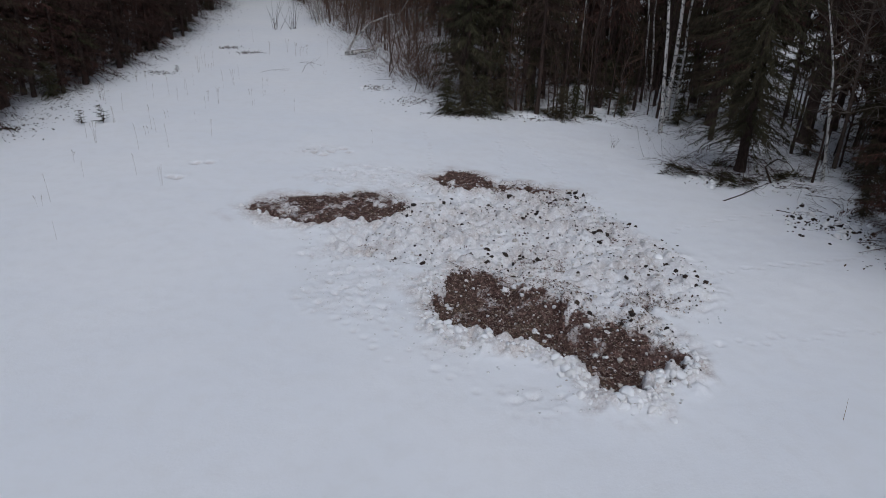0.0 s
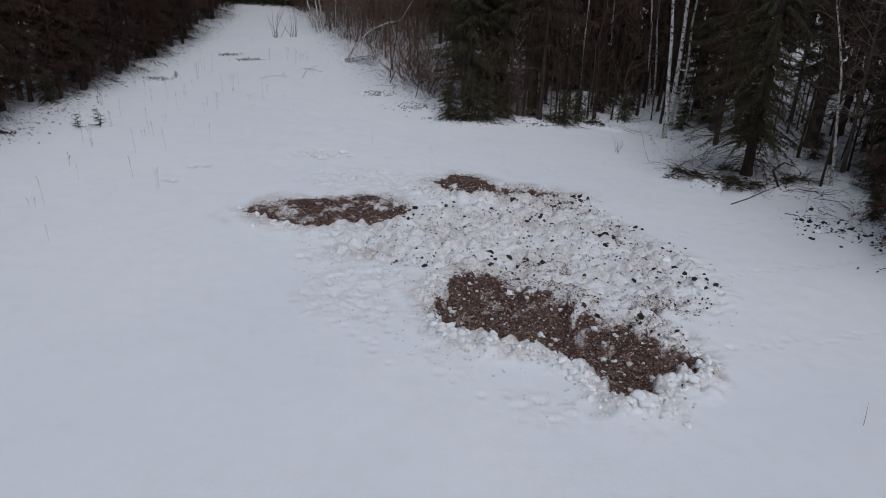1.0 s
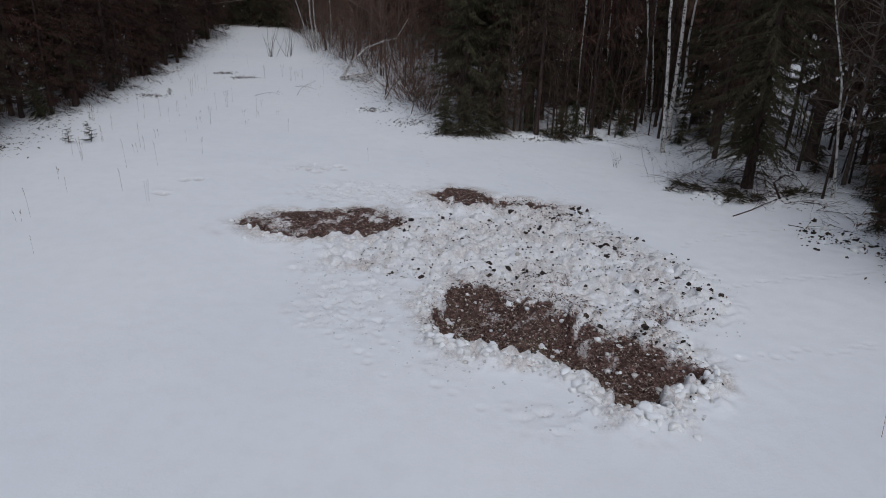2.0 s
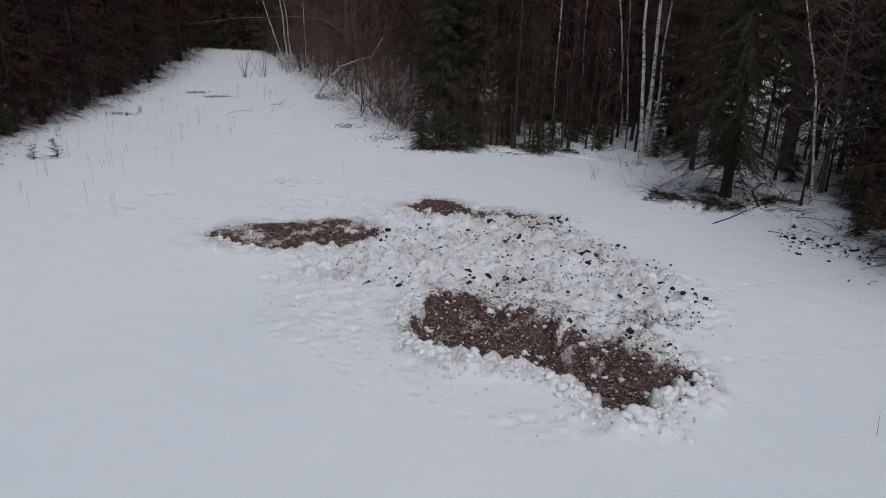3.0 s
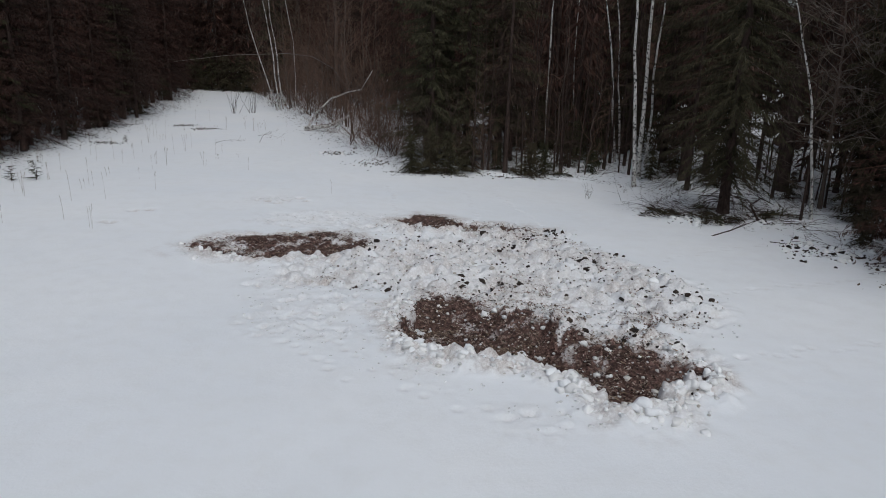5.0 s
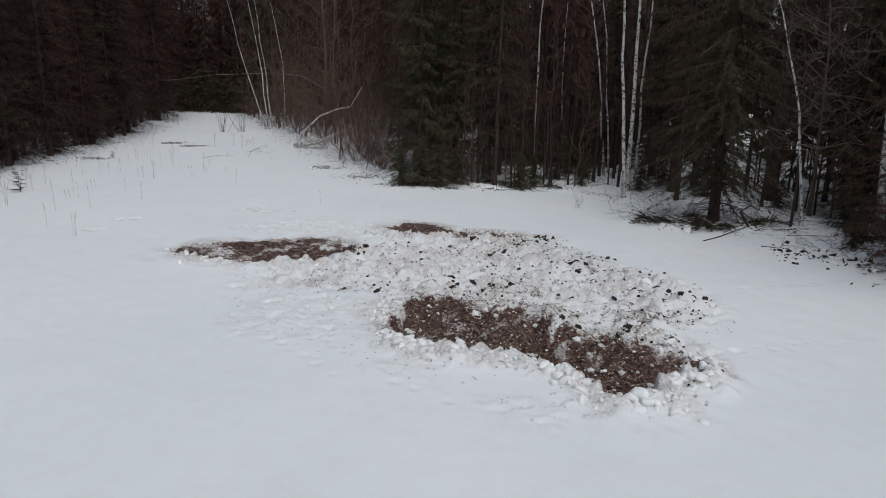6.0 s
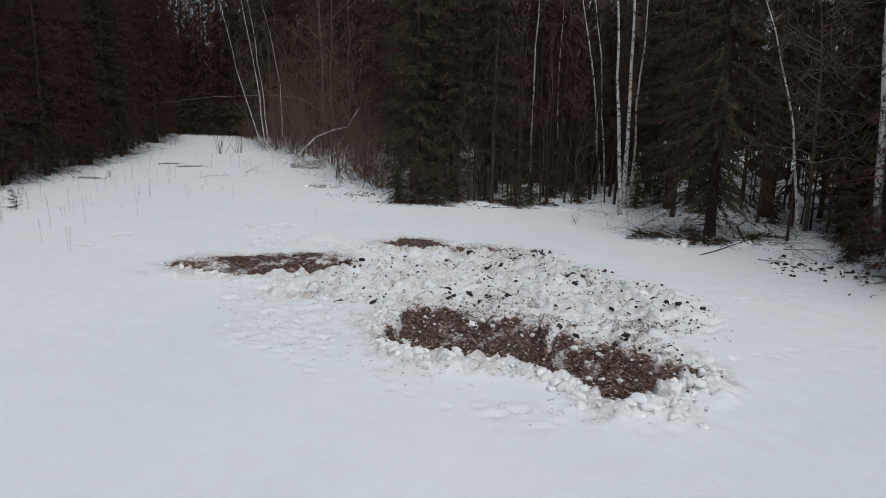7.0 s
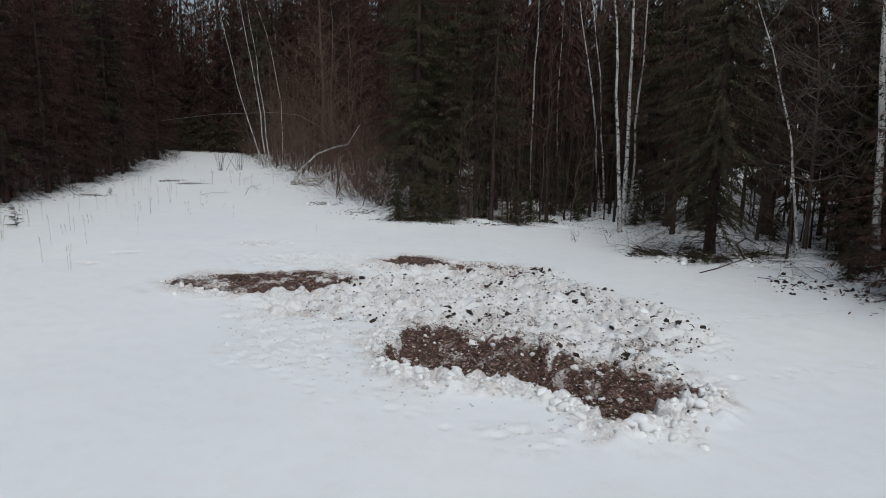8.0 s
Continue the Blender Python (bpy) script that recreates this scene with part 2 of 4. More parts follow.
PRINTS = (trail(-0.5, 34.0, -0.1, 28.5, 14, 0.12, 1) + trail(3.1, 33.5, 2.9, 27.5, 14, 0.10, 2) + trail(4.4, 33.5, 5.3, 27.0, 15, 0.12, 3)
          + trail(9.0, 19.4, 15.0, 20.9, 18, 0.15, 4) + trail(6.9, 15.1, 12.5, 16.2, 16, 0.15, 5) + trail(-3.4, 17.0, -1.0, 14.2, 9, 0.2, 6)
          + trail(8.5, 22.5, 12.5, 24.6, 10, 0.3, 7) + trail(-2.2, 16.8, 1.0, 13.0, 9, 0.2, 8))
PRINTS += [(-10.05, 28.1, 0.2), (-9.5, 28.2, 0.2), (-10.5, 26.4, 0.18), (-10.2, 26.3, 0.2), (-5.0, 29.7, 0.2), (-4.7, 30.2, 0.18), (-4.2, 30.7, 0.2),
           (-5.4, 30.0, 0.16), (-3.9, 30.2, 0.15)]


def fields(x, y):
    """Height of the snow, and the masks of bared earth, soiled snow (both also painting shade in hollows) and litter.
    """
    x, y = np.asarray(x, float), np.asarray(y, float)
    wx, wy = x + 0.22 * fbm(x * 1.1, y * 1.1, 5), y + 0.22 * fbm(x * 1.1 + 40, y * 1.1, 6)
    pit, beyond = [np.minimum(np.minimum(blobs(wx, v, PIT_MAIN), blobs(wx, v, PIT_WEST) - 0.06), blobs(wx, v, PIT_NORTH) - 0.04) for v in (wy, wy + 0.8)]
    south = step(-0.1, 0.5, pit - beyond)
    ring = pit + 0.12 * fbm(x * 3.1, y * 3.1, 8)
    churn = step(0.5, -0.6, blobs(wx, wy, CHURN))
    trod = step(0.4, -0.7, blobs(wx, wy, TRODDEN))
    d = forest(x, y) + 0.8 * fbm(x * 0.35, y * 0.35, 11)
    wood = step(-0.4, 1.2, d)
    z = -0.45 * np.exp(-((x - 8) / 9) ** 2 - ((y - 36) / 8.5) ** 2) + 0.05 * fbm(x / 9, y / 9, 21) + 0.018 * fbm(x / 1.6, y / 1.6, 22) + 0.005 * fbm(x * 2.1, y * 2.1, 23, 2)
    z = z + 0.045 * np.clip(x - 19, 0, 40) * step(15, 24, y)
    inside = step(0.25, -0.1, ring)
    ux, uy = x + 0.07 * fbm(x * 4.3, y * 4.3, 27), y + 0.07 * fbm(x * 4.3 + 11, y * 4.3, 28)
    d1, r1 = cells(ux, uy, 0.46, 31)
    d2, r2 = cells(ux, uy, 0.23, 33)
    d3, r3 = cells(ux, uy * 0.9, 0.52, 35)
    lumps = dome(d1, 0.16 + 0.16 * r1) * (0.07 + 0.17 * r1 * r1) + dome(d2, 0.08 + 0.06 * r2) * 0.075 * r2
    hole = np.exp(-(d3 / (0.10 + 0.06 * r3)) ** 4) * step(0.15, 0.4, r3)
    z = z + churn * (1 - 0.85 * inside) * (0.10 * fbm(x * 0.8, y * 0.8, 32) + lumps + 0.03 * fbm(x * 5, y * 5, 39, 2) - (0.09 + 0.10 * r3) * hole - 0.08)
    d5, r5 = cells(ux + 0.1 * fbm(x * 2, y * 2, 45), uy * 0.9, 0.31, 41)
    d6, r6 = cells(ux, uy, 0.21, 43)
    busy = trod * (1 - churn) * step(-0.45, 0.35, fbm(x * 0.55, y * 0.55, 42))
    mark = np.exp(-(d5 / (0.06 + 0.05 * r5)) ** 4) * step(0.45, 0.6, r5)
    z = z + busy * (0.045 * dome(d6, 0.05 + 0.07 * r6) * step(0.4, 0.7, r6) + 0.03 * fbm(x * 2.8, y * 2.8, 44, 4) - 0.08 * mark)
    d4, r4 = cells(ux, uy, 0.33, 51)
    bank = np.exp(-(np.maximum(ring - 0.12, 0) / 0.42) ** 2) * step(-0.02, 0.12, ring) * (0.12 + 0.88 * south) * (1 - 0.4 * step(2.0, 0.5, blobs(wx, wy, PIT_WEST)))
    z = z + bank * (0.07 + 0.17 * dome(d4, 0.12 + 0.10 * r4) * (0.4 + 0.6 * r4) + 0.05 * dome(d2, 0.12))
    flank = np.clip(step(0.3, -0.2, blobs(wx, wy, PIT_WEST)) + step(0.3, -0.2, blobs(wx, wy, PIT_NORTH)), 0, 1)
    z = z - (0.40 - 0.24 * flank) * step(0.05, -0.10, ring) * step(0.9, -0.5, beyond) * (1 + 0.2 * fbm(x * 1.3, y * 1.3, 53))
    z = z + step(0.0, -0.3, ring) * (0.05 * fbm(x * 4.2, y * 4.2, 55) + 0.05 * dome(d2, 0.12) * r2)
    z = z + wood * (0.06 + 0.10 * fbm(x / 2.2, y / 2.2, 61))
    # shade painted into the prints' colour, stronger in the large ones
    print_shade = np.zeros(np.shape(x))
    for px, py, r in PRINTS:
        near = (np.abs(x - px) < 0.8) & (np.abs(y - py) < 0.8)
        if np.any(near):
            q = np.hypot(x - px, y - py) / r
            print_shade = np.maximum(print_shade, np.where(near, np.exp(-q ** 4) * (0.8 if r > 0.14 else 0.25), 0))
            z = z - np.where(near, 0.35 * r * np.exp(-q ** 4) - 0.006 * np.exp(-((q - 1.8) / 0.5) ** 2), 0)
    mixed = step(-0.7, 0.8, fbm(x * 1.3, y * 1.3, 77) + 0.7 * fbm(x * 4.1, y * 4.1, 83, 2) + 0.5 * step(0.2, -0.9, ring) * south + 0.9 * np.exp(-((x - 3.6) ** 2 + (y - 15.6) ** 2) / 0.9))
    earth = step(0.10 + 0.30 * (1 - south) + 0.15 * flank, -0.10 - 0.10 * (1 - south), ring) * (0.46 + 0.48 * mixed)
    earth = earth * (1 - 0.20 * flank * step(-0.25, 0.25, fbm(x * 2.4 + 9, y * 2.4, 93)))
    east_end = step(0.4, -0.4, blobs(wx, wy, [(4.6, 14.4, 1.1, 1.2, 0)]))
    earth = earth * (1 - 0.38 * east_end * step(-0.1, 0.4, fbm(x * 2.1 + 5, y * 2.1, 95)))
    north = step(0.5, -0.3, blobs(wx, wy, [(3.1, 17.9, 1.6, 0.8, -35), (6.9, 22.2, 1.2, 1.0, 0), (6.0, 16.9, 1.2, 0.9, 0), (-1.4, 20.6, 0.5, 0.4, 0), (5.2, 24.6, 1.2, 0.7, -20), (3.4, 20.0, 1.0, 1.0, 0)]))
    worn = step(-0.2, 0.7, fbm(x * 0.7 + 3, y * 0.7, 75))
    # the hole term darkens creases between lumps, painting their shade along with dirt
    earth = np.maximum(earth, churn * (0.30 * north + 0.14 * worn + 0.26 * hole * step(-0.3, 0.5, fbm(x * 0.9, y * 0.9, 78))))
    for cx, cy, rx, ry in CLOD_SPOTS:
        dug = step(1.4, 0.3, np.hypot((x - cx) / rx, (y - cy) / ry))
        z = z + dug * (0.13 * np.sqrt(np.abs(vnoise(x * 2.6, y * 2.6, 91))) - 0.05)
        earth = np.maximum(earth, 0.24 * dug)
    west = np.interp(y, WEST_Y, WEST_X) - x + 0.9 * fbm(x * 0.6, y * 0.6, 12)
    earth = np.maximum(earth, 0.27 * step(-0.3, 0.7, west))
    # dirt of the churned snow; its hole term also paints shade in the hollows
    soil_shade = churn * (0.45 + 0.42 * step(0.0, 0.8, fbm(x * 0.8, y * 0.8, 71)) + 0.4 * north + 0.4 * hole * step(-0.5, 0.5, fbm(x * 0.6, y * 0.6, 73)))
    # soil round the pits, a darker tone in small marks, painted shade in prints
    soil_shade = np.clip(soil_shade + 0.92 * step(0.95, 0.0, ring + 0.3 * fbm(x * 1.7, y * 1.7, 79)) + busy * (0.2 + 0.45 * mark) + print_shade, 0, 1)
    litter = wood * 0.75 + 0.25 * step(-2.5, 0.5, d)
    return z, earth, soil_shade, litter


def spaced(lo, hi, d):
    return list(np.arange(lo, hi, d))


def outward(start, d, end, grow=1.13):
    out, v = [], start
    while v < end:
        v, d = v + d, d * grow
        out.append(v)
    return out


def link(name, verts, faces, mat, parent=None, smooth=False, label=""):
    me = bpy.data.meshes.new(name)
    me.from_pydata(verts, [], faces)
    me.materials.append(mat)
    if smooth:
        me.shade_smooth()
    ob = new(name, me)
    if parent:
        ob.parent = parent
    if label:
        ob["label"] = label
    return ob


SHEET = {}


def sampled(x, y, layer="z"):
    """A layer of the ground's sheet between its corners."""
    gx, gy, data = SHEET["x"], SHEET["y"], SHEET[layer]
    x, y = np.atleast_1d(np.asarray(x, float)), np.atleast_1d(np.asarray(y, float))
    i = np.clip(np.searchsorted(gx, x) - 1, 0, len(gx) - 2)
    j = np.clip(np.searchsorted(gy, y) - 1, 0, len(gy) - 2)
    u, v = (x - gx[i]) / (gx[i + 1] - gx[i]), (y - gy[j]) / (gy[j + 1] - gy[j])
    return (data[j, i] * (1 - u) + data[j, i + 1] * u) * (1 - v) + (data[j + 1, i] * (1 - u) + data[j + 1, i + 1] * u) * v


def ground_z(x, y):
    return float(sampled(x, y)[0])


def build_ground():
    xs = [-v for v in reversed(outward(16, 0.16, 600))] + spaced(-16, -11, 0.14) + spaced(-11, -7.5, 0.085) + spaced(-7.5, 9.5, 0.063) + spaced(9.5, 16.5, 0.12) + outward(16.5, 0.14, 600)
    ys = [5 - v for v in reversed(outward(0, 0.25, 600))] + spaced(5, 12, 0.14) + spaced(12, 28.5, 0.063) + spaced(28.5, 31.5, 0.075) + spaced(31.5, 40, 0.12) + outward(40, 0.14, 700)
    gx, gy = np.meshgrid(np.array(xs), np.array(ys))
    z, earth, soil_shade, litter = fields(gx, gy)
    SHEET.update(x=np.array(xs), y=np.array(ys), z=z, earth=earth)
    n, k = len(ys), len(xs)
    idx = np.arange(n * k).reshape(n, k)
    quads = np.stack([idx[:-1, :-1], idx[:-1, 1:], idx[1:, 1:], idx[1:, :-1]], -1).reshape(-1, 4)
    me = bpy.data.meshes.new("ground")
    me.vertices.add(n * k)
    me.vertices.foreach_set("co", np.stack([gx, gy, z], -1).ravel().astype(np.float32))
    me.loops.add(quads.size)
    me.loops.foreach_set("vertex_index", quads.ravel().astype(np.int32))
    me.polygons.add(len(quads))
    me.polygons.foreach_set("loop_start", np.arange(0, quads.size, 4, dtype=np.int32))
    me.update(calc_edges=True)
    for name, data in (("earth", earth), ("soil_shade", soil_shade), ("litter", litter)):
        me.attributes.new(name, "FLOAT", "POINT").data.foreach_set("value", data.ravel().astype(np.float32))
    me.materials.append(SNOW)
    me.shade_smooth()
    tagged(new("ground", me), "snow-covered forest clearing with pits rooted down to dark earth", "ground", kind="structure")


build_ground()


# ---- mesh helpers ----
class Buf:
    def __init__(self):
        self.v, self.f = [], []

    def tube(self, pts, radii, sides=3):
        base = len(self.v)
        pts = [Vector(p) for p in pts]
        for i, p in enumerate(pts):
            d = (pts[min(i + 1, len(pts) - 1)] - pts[max(i - 1, 0)]).normalized()
            a = d.orthogonal().normalized() if abs(d.z) < 0.9 else Vector((1, 0, 0)).cross(d).normalized()
            b = d.cross(a)
            for k in range(sides):
                t = 2 * math.pi * k / sides
                self.v.append(tuple(p + radii[i] * (math.cos(t) * a + math.sin(t) * b)))
        for i in range(len(pts) - 1):
            for k in range(sides):
                j = (k + 1) % sides
                self.f.append((base + i * sides + k, base + i * sides + j, base + (i + 1) * sides + j, base + (i + 1) * sides + k))
        self.f.append(tuple(base + (len(pts) - 1) * sides + k for k in range(sides)))

    def kites(self, at, way, side, length, width):
        """Flat twig sprays: four corners each, arrays of n."""
        base = len(self.v)
        mid = at + way * (length * 0.45)[:, None]
        tip = at + way * length[:, None]
        w = side * (width * 0.5)[:, None]
        self.v += np.stack([at, mid + w, tip, mid - w], 1).reshape(-1, 3).tolist()
        self.f += (base + np.arange(4 * len(at)).reshape(-1, 4)).tolist()

    def make(self, name, mat, parent=None, smooth=False, label=""):
        return link(name, self.v, self.f, mat, parent, smooth, label)


def unit(a):
    return a / np.maximum(np.linalg.norm(a, axis=1, keepdims=True), 1e-6)


def stand(name, label, category, group=""):
    ob = new(name)
    ob.empty_display_size = 0.3
    return tagged(ob, label, category, group)


def trunk_path(rng, height, lean, bow, n=9, wob=0.05):
    """A trunk's line: lean is the sideways shift of its top, bow its sag half-way."""
    out = []
    for i in range(n):
        t = i / (n - 1)
        k = math.sin(math.pi * t)
        out.append(Vector((lean[0] * t + bow[0] * k + rng.uniform(-wob, wob) * k, lean[1] * t + bow[1] * k + rng.uniform(-wob, wob) * k, -0.25 + t * (height + 0.25))))
    return out


def spruce(seed, height, reach, clear, gap, per, sprays, size, mat, dead=30, girth=0.0, droop=0.42, label="", full=14.0, wood=True):
    """A spruce: tapered trunk, dead lower branches, and boughs hung with many small sprays."""
    rng, nr = random.Random(seed), np.random.RandomState(seed)
    tree = stand("spruce", label or "dark green-brown spruce with drooping boughs in snow", "tree", "spruces of the forest")
    r0 = girth or height * 0.0105
    tb = Buf()
    path = trunk_path(rng, height, (rng.uniform(-0.2, 0.2), rng.uniform(-0.2, 0.2)), (0, 0))
    foot = [path[0], path[0].lerp(path[1], 0.7 / (path[1].z - path[0].z))]
    tb.tube(foot + path[1:], [r0 * 1.4, r0 * 1.03] + [r0 * (1 - 0.96 * i / 8) for i in range(1, 9)], 8)
    tb.make("trunk", BARK, tree, True)
    db = Buf()
    for _ in range(dead):
        z = rng.uniform(0.4, clear + 2.0)
        a, ln = rng.uniform(0, 6.283), rng.uniform(0.5, 1.0) * min(reach, 1.9)
        u = Vector((math.cos(a), math.sin(a), 0))
        p = [Vector((0, 0, z)), Vector((0, 0, z - 0.05 * ln)) + u * ln * 0.5, Vector((0, 0, z - rng.uniform(0.1, 0.5) * ln)) + u * ln]
        db.tube(p, [0.018, 0.012, 0.004])
        for _ in range(3):
            q = p[1].lerp(p[2], rng.random())
            db.tube([q, q + 0.35 * ln * Vector((u.x + rng.uniform(-1, 1), u.y + rng.uniform(-1, 1), rng.uniform(-0.9, 0.2)))], [0.007, 0.003])
    if dead:
        tagged(db.make("dead_skirt", DARKTWIG, tree, label="bare dead lower branches"), kind="stuff")
    cb = Buf()
    z = clear
    while z < height * 0.98:
        t = (z - clear) / (height - clear)
        for _ in range(per if z < full else max(3, per - 3)):
            a = rng.uniform(0, 6.283)
            ln = reach * (1 - t) ** 0.8 * rng.uniform(0.42, 1.15) * min(1, 0.65 + 1.2 * t + 0.2 * rng.random()) + 0.15
            u = np.array([math.cos(a), math.sin(a), 0.0])
            side = np.array([-u[1], u[0], 0.0])
            z0 = z + rng.uniform(-0.5, 0.5) * gap
            sag = droop * rng.uniform(0.7, 1.3) * (1 - 0.6 * t)

            def at(s):
                s = np.atleast_1d(s)
                return np.stack([u[0] * ln * s, u[1] * ln * s, np.maximum(z0 + ln * (0.12 * s - sag * s ** 1.6 + 0.12 * s ** 4), 0.06)], 1)
            ax = at(np.array([0.0, 0.5, 1.0]))
            if wood:
                cb.tube(ax, [0.02 + 0.008 * ln, 0.013, 0.004], 3)
            n = max(4, int((sprays if z < full else sprays * 0.25) * (0.35 + 0.65 * ln / reach)))
            s = nr.uniform(0.03, 1.0, n) ** 0.9
            p = at(s)
            lat = np.where(nr.rand(n) < 0.5, -1, 1) * nr.uniform(0.2, 1.0, n)
            way = unit(u * nr.uniform(0.2, 0.9, n)[:, None] + side * lat[:, None] + np.array([0, 0, -1.0]) * nr.uniform(0.3, 1.7, n)[:, None])
            face = unit(np.cross(way, nr.normal(0, 1, (n, 3))))
            length = size * nr.uniform(0.55, 1.35, n) * (1.15 - 0.55 * s)
            length = np.minimum(length, np.maximum(0.1, p[:, 2] * 1.2))
            cb.kites(p, way, face, length, length * nr.uniform(0.08, 0.17, n))
        z += gap * (1 if z < full else 1.7)
    cb.make("crown", mat, tree)
    return tree


def branchlets(buf, rng, start, way, length, radius, depth, spread=0.8, up=0.15, wander=0.34):
    """A wandering bare branch with forking twigs."""
    p, d, pts = Vector(start), Vector(way).normalized(), [Vector(start)]
    n = 3 if depth else 2
    for i in range(n):
        d = (d + Vector((rng.uniform(-1, 1), rng.uniform(-1, 1), rng.uniform(-1, 1) + up)) * wander).normalized()
        p = p + d * length / n
        p.z = max(p.z, 0.02)
        pts.append(p.copy())
        for _ in range(rng.choice((1, 1, 2)) if depth else 0):
            e = (d + Vector((rng.uniform(-1, 1), rng.uniform(-1, 1), rng.uniform(-0.8, 0.9))) * spread).normalized()
            branchlets(buf, rng, p, e, length * rng.uniform(0.35, 0.65), radius * 0.5, depth - 1, spread, up, wander)
    buf.tube(pts, [radius * (1 - 0.75 * i / n) for i in range(n + 1)], 3)


def bare_tree(seed, height, radius, lean=(0, 0), bow=(0, 0), bark=None, first=0.3, boughs=16, reach=1.8, depth=2, name="bare_tree", label="", category="tree", group="", lift=0.5, twig=None, crook=0.06):
    rng = random.Random(seed)
    tree = stand(name, label, category, group)
    tb = Buf()
    path = trunk_path(rng, height, lean, bow, 11, crook * height / 10)
    tb.tube(path, [radius * 1.25] + [radius * (1 - 0.93 * i / 10) for i in range(1, 11)], 8)
    tb.make("trunk", bark or GREYBARK, tree, True)
    bb = Buf()
    for k in range(boughs):
        t = first + (0.97 - first) * (k + rng.random()) / boughs
        i = min(int(t * 10), 9)
        p = path[i].lerp(path[i + 1], t * 10 - i)
        a = rng.uniform(0, 6.283)
        branchlets(bb, rng, p, (math.cos(a), math.sin(a), lift), reach * rng.uniform(0.5, 1.1) * (1.2 - 0.7 * t), radius * 0.35 * (1.1 - 0.8 * t) + 0.006, depth)
    bb.make("crown", twig or TWIG, tree, label="thin bare brown branches")
    return tree


def shrub(seed, stems, height, spread, bark, label, name="bare_shrub", group="bare shrubs along the clearing", depth=1, up=0.3):
    rng = random.Random(seed)
    b = Buf()
    for _ in range(stems):
        a, h = rng.uniform(0, 6.283), height * rng.uniform(0.5, 1.0)
        o = Vector((rng.gauss(0, 0.12), rng.gauss(0, 0.12), -0.1)) * (1 + spread)
        branchlets(b, rng, o, (math.cos(a) * spread, math.sin(a) * spread, 1.0), h, 0.007 + 0.004 * h, depth, 0.7, up, 0.36)
    return tagged(b.make(name, bark), label, "shrub", group)


def place(proto, x, y, turn=0.0, scale=1.0, sink=0.0, tilt=0.0, zs=1.0):
    m = Matrix.LocRotScale((x, y, ground_z(x, y) - sink), Euler((radians(tilt), 0, radians(turn))), (scale, scale, scale * zs))
    return copy_thing(proto, m)


def put(ob, x, y, turn=0.0, sink=0.0):
    ob.location, ob.rotation_euler = (x, y, ground_z(x, y) - sink), (0, 0, radians(turn))
    return ob


# ---- birches at the clearing's edge ----
def birch(seed, x, y, height, radius, lean, bow=0.0, first=0.55, label="slender white birch trunk with black marks", bark=None):
    ob = bare_tree(seed, height, radius, (lean, 0.2), (bow, 0), bark or BIRCH, first, 22, 1.9, 2, "birch", label, "tree", "birches among the spruces", 0.9)
    return put(ob, x, y)


birch(1, 11.75, 36.0, 17.0, 0.11, -1.6, 0.05)
birch(2, 12.6, 38.0, 18.0, 0.135, -0.3, -0.05, label="thicker white birch trunk with black marks")
birch(3, 13.65, 40.0, 17.0, 0.085, 0.2, -0.05)
birch(4, 12.5, 42.0, 15.5, 0.085, -2.7, 0.3, label="thin white birch leaning to one side")
birch(5, 12.9, 42.4, 16.0, 0.07, -2.1, 0.2, label="thin white birch leaning to one side")
birch(6, 8.95, 45.0, 17.0, 0.085, 0.1, -0.1)
birch(7, 10.8, 46.0, 17.0, 0.06, 0.1, -0.15)
birch(8, -11.15, 68.0, 16.5, 0.075, -2.4, 0.25, 0.35, "leaning pale birch of a clump")
birch(9, -10.9, 68.3, 16.0, 0.07, -2.0, 0.2, 0.35, "leaning pale birch of a clump")
birch(10, -11.3, 67.7, 15.0, 0.06, -3.8, -0.35, 0.35, "strongly leaning pale birch of a clump")
birch(11, -9.9, 69.0, 15.0, 0.05, -2.2, 0.9, 0.35, "bowed pale birch of a clump")
birch(12, -5.9, 69.0, 18.0, 0.24, -0.5, 0.05, 0.4, "grey old birch trunk behind the thicket", TWIG)
birch(13, 16.35, 28.0, 11.5, 0.07, -3.4, 0.6, 0.30, "thin crooked pale birch leaning over the snow")
birch(14, 17.9, 25.6, 18.0, 0.16, -1.6, 0.0, 0.5, "stout white birch with dark blotches")
for k, (x, y, h, r, ln) in enumerate(((17.6, 29.6, 12, 0.09, -0.8), (19.3, 28.4, 13, 0.11, 0.5), (20.6, 30.5, 14, 0.12, -1.0))):
    put(bare_tree(16 + k, h, r, (ln, 0.3), (0.3, 0), TWIG, 0.2, 34, 3.2, 2, "bare_tree", "bare tree with fine brown spreading twigs", "tree", "bare trees before the spruces", 0.25, PALETWIG), x, y)
put(bare_tree(15, 9.0, 0.055, (-0.6, 0.3), (0.2, 0), BARK, 0.15, 14, 1.6, 2, "bare_tree", "thin dark bare tree at the forest edge", "tree"), 15.9, 28.0)

